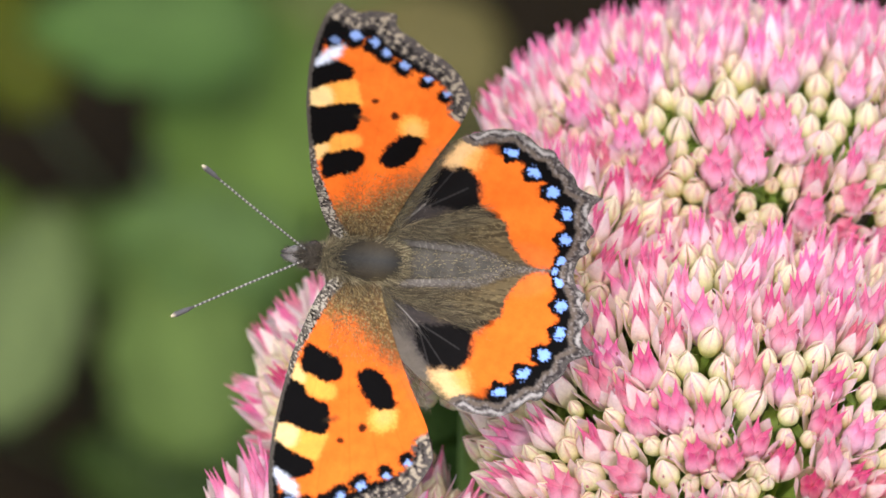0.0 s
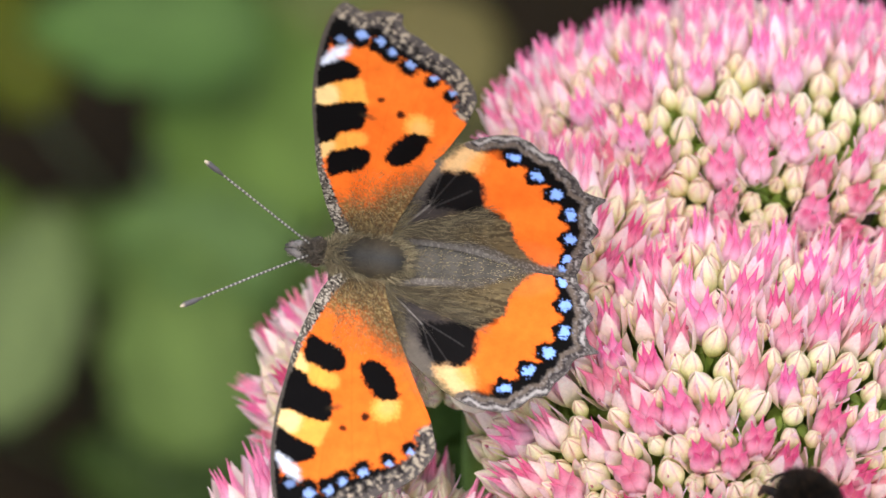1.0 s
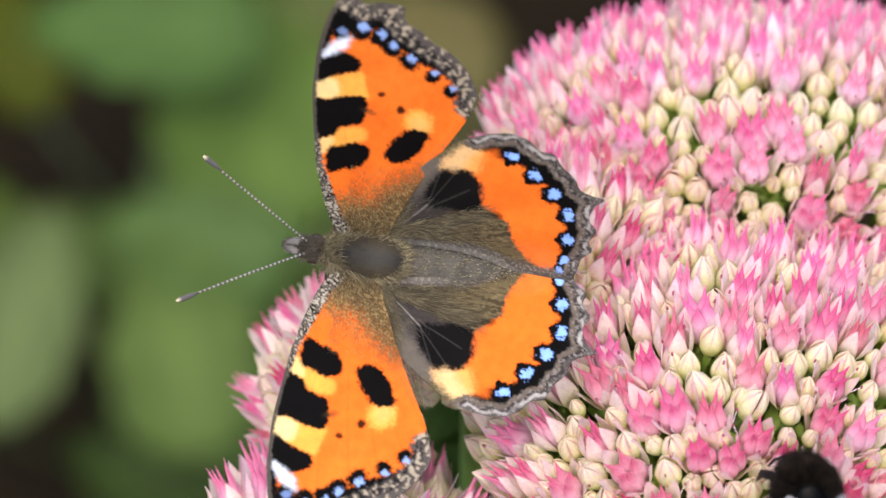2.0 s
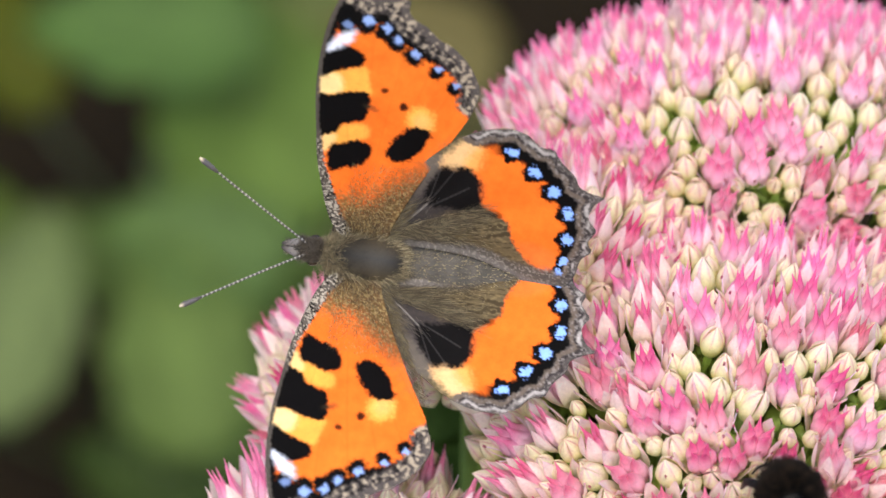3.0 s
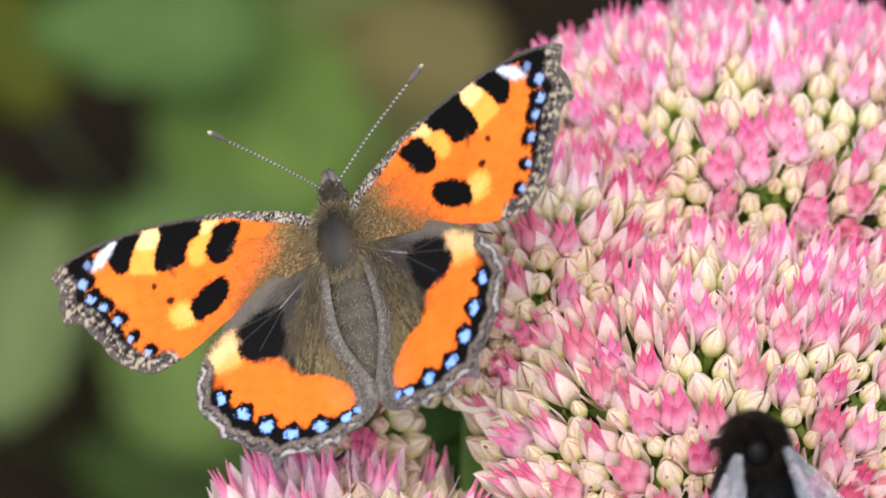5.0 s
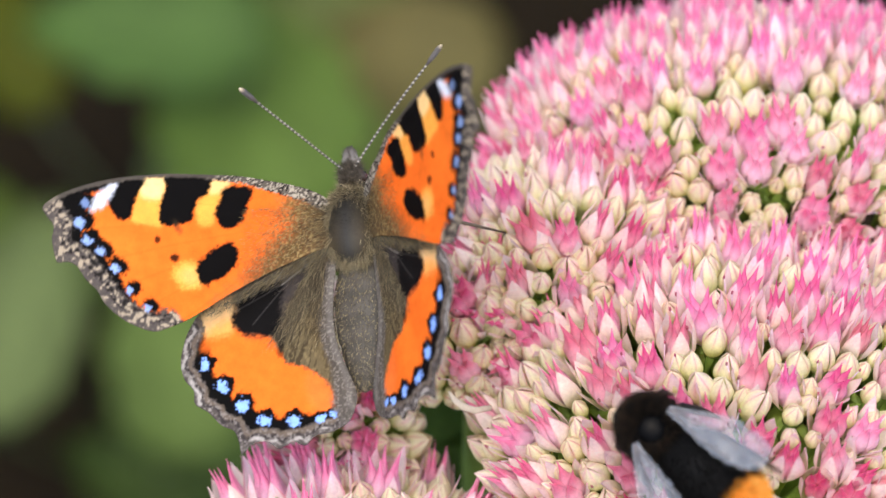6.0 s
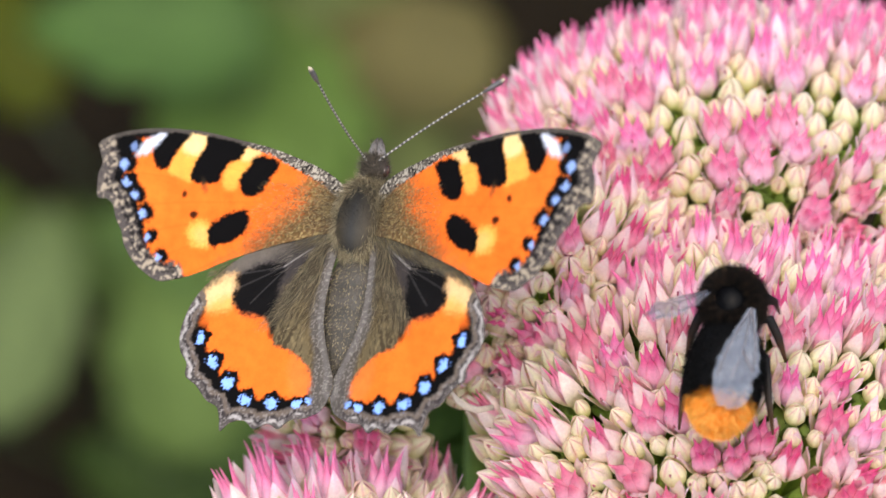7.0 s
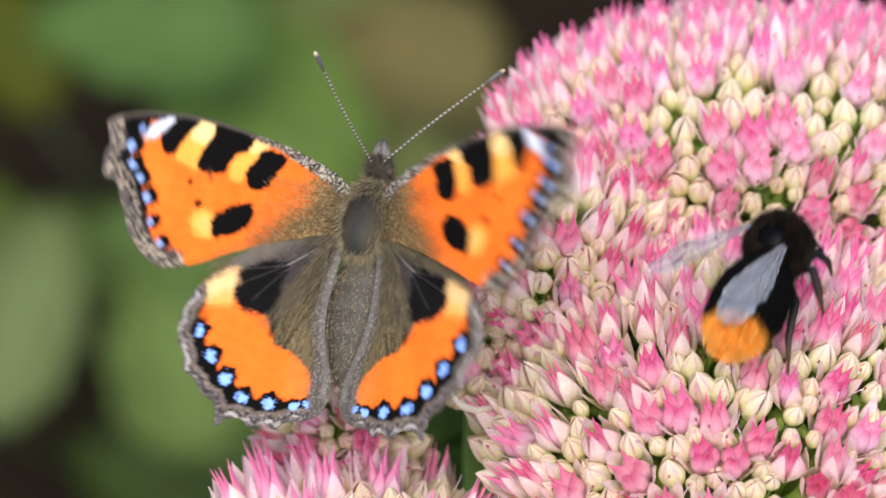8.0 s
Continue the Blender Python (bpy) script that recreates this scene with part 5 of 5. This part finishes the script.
    walk(FEELERS["l"], [
        (0.00, pose(-0.00045, 0.00490, 0.00090, 31.64, -0.00, 30.63)), (0.50, pose(-0.00045, 0.00490, 0.00090, 30.57, -0.00, 34.01)),
        (1.00, pose(-0.00045, 0.00490, 0.00090, 34.30, -0.00, 34.93)), (1.50, pose(-0.00045, 0.00490, 0.00090, 33.57, -0.00, 33.38)),
        (3.00, pose(-0.00045, 0.00490, 0.00090, 36.91, -0.00, 36.37)), (3.50, pose(-0.00045, 0.00490, 0.00090, 25.08, -0.00, 27.74)),
        (3.70, pose(-0.00045, 0.00490, 0.00090, 14.11, -0.00, 29.00)), (3.80, pose(-0.00045, 0.00490, 0.00090, 17.64, -0.00, 46.98)),
        (3.90, pose(-0.00045, 0.00490, 0.00090, 11.04, -0.00, 51.08)), (4.00, pose(-0.00045, 0.00490, 0.00090, 19.81, -0.00, 53.70)),
        (4.40, pose(-0.00045, 0.00490, 0.00090, 24.09, -0.00, 52.90)), (4.50, pose(-0.00045, 0.00490, 0.00090, 33.94, -0.00, 55.63)),
        (4.70, pose(-0.00045, 0.00490, 0.00090, 56.38, -0.00, 72.77)), (5.80, pose(-0.00045, 0.00490, 0.00090, 66.85, -0.00, 48.31)),
        (6.00, pose(-0.00045, 0.00490, 0.00090, 61.92, -0.00, 46.88)), (6.20, pose(-0.00045, 0.00490, 0.00090, 68.09, -0.00, 37.43)),
        (6.50, pose(-0.00045, 0.00490, 0.00090, 64.01, -0.00, 35.14)), (7.00, pose(-0.00045, 0.00490, 0.00090, 73.42, -0.00, 6.49)),
        (7.20, pose(-0.00045, 0.00490, 0.00090, 67.89, -0.00, 19.74)), (7.30, pose(-0.00045, 0.00490, 0.00090, 70.66, -0.00, 14.81)),
        (7.40, pose(-0.00045, 0.00490, 0.00090, 62.39, -0.00, 3.32)), (7.50, pose(-0.00045, 0.00490, 0.00090, 62.42, -0.00, -5.73)),
        (7.60, pose(-0.00045, 0.00490, 0.00090, 65.29, -0.00, -5.74)), (7.70, pose(-0.00045, 0.00490, 0.00090, 62.28, -0.00, 5.92)),
        (7.80, pose(-0.00045, 0.00490, 0.00090, 61.59, -0.00, 10.74)), (7.90, pose(-0.00045, 0.00490, 0.00090, 62.55, -0.00, 12.47)),
        (8.00, pose(-0.00045, 0.00490, 0.00090, 62.30, -0.00, 14.27)),
    ])
    walk(FEELERS["r"], [
        (0.00, pose(0.00045, 0.00490, 0.00090, 41.79, -0.00, -38.49)), (0.50, pose(0.00045, 0.00490, 0.00090, 43.15, -0.00, -34.17)),
        (1.00, pose(0.00045, 0.00490, 0.00090, 41.90, -0.00, -31.07)), (1.50, pose(0.00045, 0.00490, 0.00090, 41.37, -0.00, -31.64)),
        (3.00, pose(0.00045, 0.00490, 0.00090, 38.88, -0.00, -31.13)), (3.50, pose(0.00045, 0.00490, 0.00090, 49.86, -0.00, -51.54)),
        (3.70, pose(0.00045, 0.00490, 0.00090, 53.87, -0.00, -48.60)), (3.80, pose(0.00045, 0.00490, 0.00090, 66.70, -0.00, -64.64)),
        (3.90, pose(0.00045, 0.00490, 0.00090, 59.03, -0.00, -48.18)), (4.00, pose(0.00045, 0.00490, 0.00090, 58.27, -0.00, -55.25)),
        (4.40, pose(0.00045, 0.00490, 0.00090, 39.60, -0.00, -53.02)), (4.50, pose(0.00045, 0.00490, 0.00090, 37.99, -0.00, -56.36)),
        (4.70, pose(0.00045, 0.00490, 0.00090, 29.58, -0.00, -60.80)), (5.80, pose(0.00045, 0.00490, 0.00090, 12.25, -0.00, -51.78)),
        (6.00, pose(0.00045, 0.00490, 0.00090, 13.16, -0.00, -48.13)), (6.20, pose(0.00045, 0.00490, 0.00090, 2.75, -0.00, -45.97)),
        (6.50, pose(0.00045, 0.00490, 0.00090, 0.59, -0.00, -42.68)), (7.00, pose(0.00045, 0.00490, 0.00090, 1.10, -0.00, -52.15)),
        (7.20, pose(0.00045, 0.00490, 0.00090, -3.62, -0.00, -46.02)), (7.30, pose(0.00045, 0.00490, 0.00090, -0.74, -0.00, -48.48)),
        (7.40, pose(0.00045, 0.00490, 0.00090, -5.61, -0.00, -46.36)), (7.50, pose(0.00045, 0.00490, 0.00090, -7.73, -0.00, -45.84)),
        (7.60, pose(0.00045, 0.00490, 0.00090, -10.80, -0.00, -44.41)), (7.70, pose(0.00045, 0.00490, 0.00090, -9.29, -0.00, -42.50)),
        (7.80, pose(0.00045, 0.00490, 0.00090, -7.94, -0.00, -41.30)), (7.90, pose(0.00045, 0.00490, 0.00090, -6.00, -0.00, -42.98)),
        (8.00, pose(0.00045, 0.00490, 0.00090, -5.13, -0.00, -43.67)),
    ])
    walk(BEE, [
        (0.00, pose(0.03498, -0.03491, 0.59103, 35.43, 3.58, 3.23)), (0.60, pose(0.03461, -0.03389, 0.59267, 33.74, 4.19, 2.18)),
        (1.00, pose(0.03395, -0.03245, 0.59461, 31.73, 3.19, 2.25)), (1.50, pose(0.03400, -0.03130, 0.59584, 30.38, 1.27, 4.26)),
        (2.80, pose(0.03346, -0.03152, 0.59595, 30.44, 0.90, 3.95)), (3.00, pose(0.03254, -0.03199, 0.59572, 30.80, -1.33, 5.07)),
        (3.50, pose(0.03033, -0.03143, 0.59654, 29.44, -7.50, 8.98)), (3.80, pose(0.03118, -0.03057, 0.59728, 28.91, -3.34, 5.77)),
        (4.20, pose(0.03044, -0.03082, 0.59717, 29.17, -2.55, 3.98)), (4.50, pose(0.03020, -0.02930, 0.59842, 27.51, -2.63, 3.97)),
        (4.70, pose(0.03150, -0.02898, 0.59858, 27.29, 1.29, 1.16)), (5.80, pose(0.02210, -0.02542, 0.59941, -8.45, -38.43, 71.21)),
        (6.00, pose(0.02198, -0.02500, 0.59959, 8.54, -32.02, 41.74)), (6.20, pose(0.02217, -0.02476, 0.59984, 13.84, -27.22, 30.89)),
        (6.50, pose(0.02419, -0.02104, 0.60207, 19.62, -6.87, 2.13)), (6.80, pose(0.02639, -0.01604, 0.60342, 15.52, -5.95, -8.20)),
        (7.00, pose(0.02713, -0.01430, 0.60360, 13.67, -8.25, -11.00)), (7.20, pose(0.02827, -0.01570, 0.60396, 13.42, -11.79, -31.17)),
        (7.30, pose(0.02984, -0.01588, 0.60413, 10.11, -6.79, -38.56)), (7.40, pose(0.03032, -0.01522, 0.60427, 8.89, -6.22, -39.73)),
        (7.50, pose(0.03017, -0.01339, 0.60431, 9.98, -10.09, -32.96)), (7.60, pose(0.03011, -0.01238, 0.60434, 9.64, -11.13, -31.62)),
        (7.70, pose(0.02990, -0.01056, 0.60417, 9.69, -14.28, -26.18)), (7.80, pose(0.03023, -0.00976, 0.60410, 8.94, -14.32, -25.84)),
        (7.90, pose(0.03047, -0.00889, 0.60398, 7.82, -13.87, -26.99)), (8.00, pose(0.03121, -0.00606, 0.60313, 4.99, -14.00, -26.97)),
    ])
    walk(BEE_WINGS[-1], [
        (0.00, pose(-0.00200, 0.00260, 0.00380, -3.00, -10.00, -22.00)), (0.60, pose(-0.00200, 0.00260, 0.00380, -3.00, -10.00, -22.21)),
        (1.00, pose(-0.00200, 0.00260, 0.00380, -3.00, -10.00, -22.34)), (1.50, pose(-0.00200, 0.00260, 0.00380, -3.00, -10.00, -22.52)),
        (2.80, pose(-0.00200, 0.00260, 0.00380, -3.00, -10.00, -22.97)), (3.00, pose(-0.00200, 0.00260, 0.00380, -3.00, -10.00, -23.03)),
        (3.50, pose(-0.00200, 0.00260, 0.00380, -3.00, -10.00, -23.21)), (3.80, pose(-0.00200, 0.00260, 0.00380, -3.00, -10.00, -23.31)),
        (4.20, pose(-0.00200, 0.00260, 0.00380, -3.00, -10.00, -23.45)), (4.50, pose(-0.00200, 0.00260, 0.00380, -3.00, -10.00, -23.55)),
        (4.70, pose(-0.00200, 0.00260, 0.00380, -3.00, -10.00, -23.62)), (5.80, pose(-0.00200, 0.00260, 0.00380, -3.00, -10.00, -24.00)),
        (6.00, pose(-0.00200, 0.00260, 0.00380, -3.00, -10.00, -25.00)), (6.20, pose(-0.00200, 0.00260, 0.00380, -3.00, -10.00, -26.00)),
        (6.50, pose(-0.00200, 0.00260, 0.00380, -3.00, -10.00, -40.00)), (6.80, pose(-0.00200, 0.00260, 0.00380, -15.00, -16.00, -28.00)),
        (7.00, pose(-0.00200, 0.00260, 0.00380, -46.00, -14.00, -12.00)), (7.20, pose(-0.00200, 0.00260, 0.00380, -3.00, -15.60, -38.00)),
        (7.30, pose(-0.00200, 0.00260, 0.00380, -3.00, -15.40, -39.00)), (7.40, pose(-0.00200, 0.00260, 0.00380, -3.00, -15.20, -40.00)),
        (7.50, pose(-0.00200, 0.00260, 0.00380, -3.00, -15.00, -40.00)), (7.60, pose(-0.00200, 0.00260, 0.00380, -3.00, -14.80, -40.00)),
        (7.70, pose(-0.00200, 0.00260, 0.00380, -3.00, -14.60, -40.00)), (7.80, pose(-0.00200, 0.00260, 0.00380, -3.00, -14.40, -40.00)),
        (7.90, pose(-0.00200, 0.00260, 0.00380, -3.00, -14.20, -40.00)), (8.00, pose(-0.00200, 0.00260, 0.00380, -3.00, -14.00, -40.00)),
    ])
    walk(BEE_WINGS[1], [
        (0.00, pose(0.00250, 0.00260, 0.00420, -3.00, 10.00, 20.00)), (0.60, pose(0.00250, 0.00254, 0.00420, -3.00, 10.00, 19.38)),
        (1.00, pose(0.00250, 0.00251, 0.00420, -3.00, 10.00, 18.97)), (1.50, pose(0.00250, 0.00246, 0.00420, -3.00, 10.00, 18.45)),
        (2.80, pose(0.00250, 0.00234, 0.00420, -3.00, 10.00, 17.10)), (3.00, pose(0.00250, 0.00232, 0.00420, -3.00, 10.00, 16.90)),
        (3.50, pose(0.00250, 0.00228, 0.00420, -3.00, 10.00, 16.38)), (3.80, pose(0.00250, 0.00225, 0.00420, -3.00, 10.00, 16.07)),
        (4.20, pose(0.00250, 0.00221, 0.00420, -3.00, 10.00, 15.66)), (4.50, pose(0.00250, 0.00218, 0.00420, -3.00, 10.00, 15.34)),
        (4.70, pose(0.00250, 0.00217, 0.00420, -3.00, 10.00, 15.14)), (5.80, pose(0.00250, 0.00206, 0.00420, -3.00, 10.00, 14.00)),
        (6.00, pose(0.00250, 0.00205, 0.00420, -3.00, 10.00, 11.00)), (6.20, pose(0.00250, 0.00203, 0.00420, -3.00, 10.00, 8.00)),
        (6.50, pose(0.00250, 0.00200, 0.00420, -3.00, 10.00, -4.00)), (6.80, pose(0.00250, 0.00128, 0.00420, -3.00, 10.00, -2.00)),
        (7.00, pose(0.00250, 0.00080, 0.00420, -3.00, 10.00, -6.00)), (7.20, pose(0.00250, 0.00072, 0.00420, -3.00, 10.00, -8.00)),
        (7.30, pose(0.00250, 0.00068, 0.00420, -3.00, 10.00, -8.12)), (7.40, pose(0.00250, 0.00064, 0.00420, -3.00, 10.00, -8.25)),
        (7.50, pose(0.00250, 0.00060, 0.00420, -3.00, 10.00, -8.38)), (7.60, pose(0.00250, 0.00056, 0.00420, -3.00, 10.00, -8.50)),
        (7.70, pose(0.00250, 0.00052, 0.00420, -3.00, 10.00, -8.62)), (7.80, pose(0.00250, 0.00048, 0.00420, -3.00, 10.00, -8.75)),
        (7.90, pose(0.00250, 0.00044, 0.00420, -3.00, 10.00, -8.88)), (8.00, pose(0.00250, 0.00040, 0.00420, -3.00, 10.00, -9.00)),
    ])


motions()
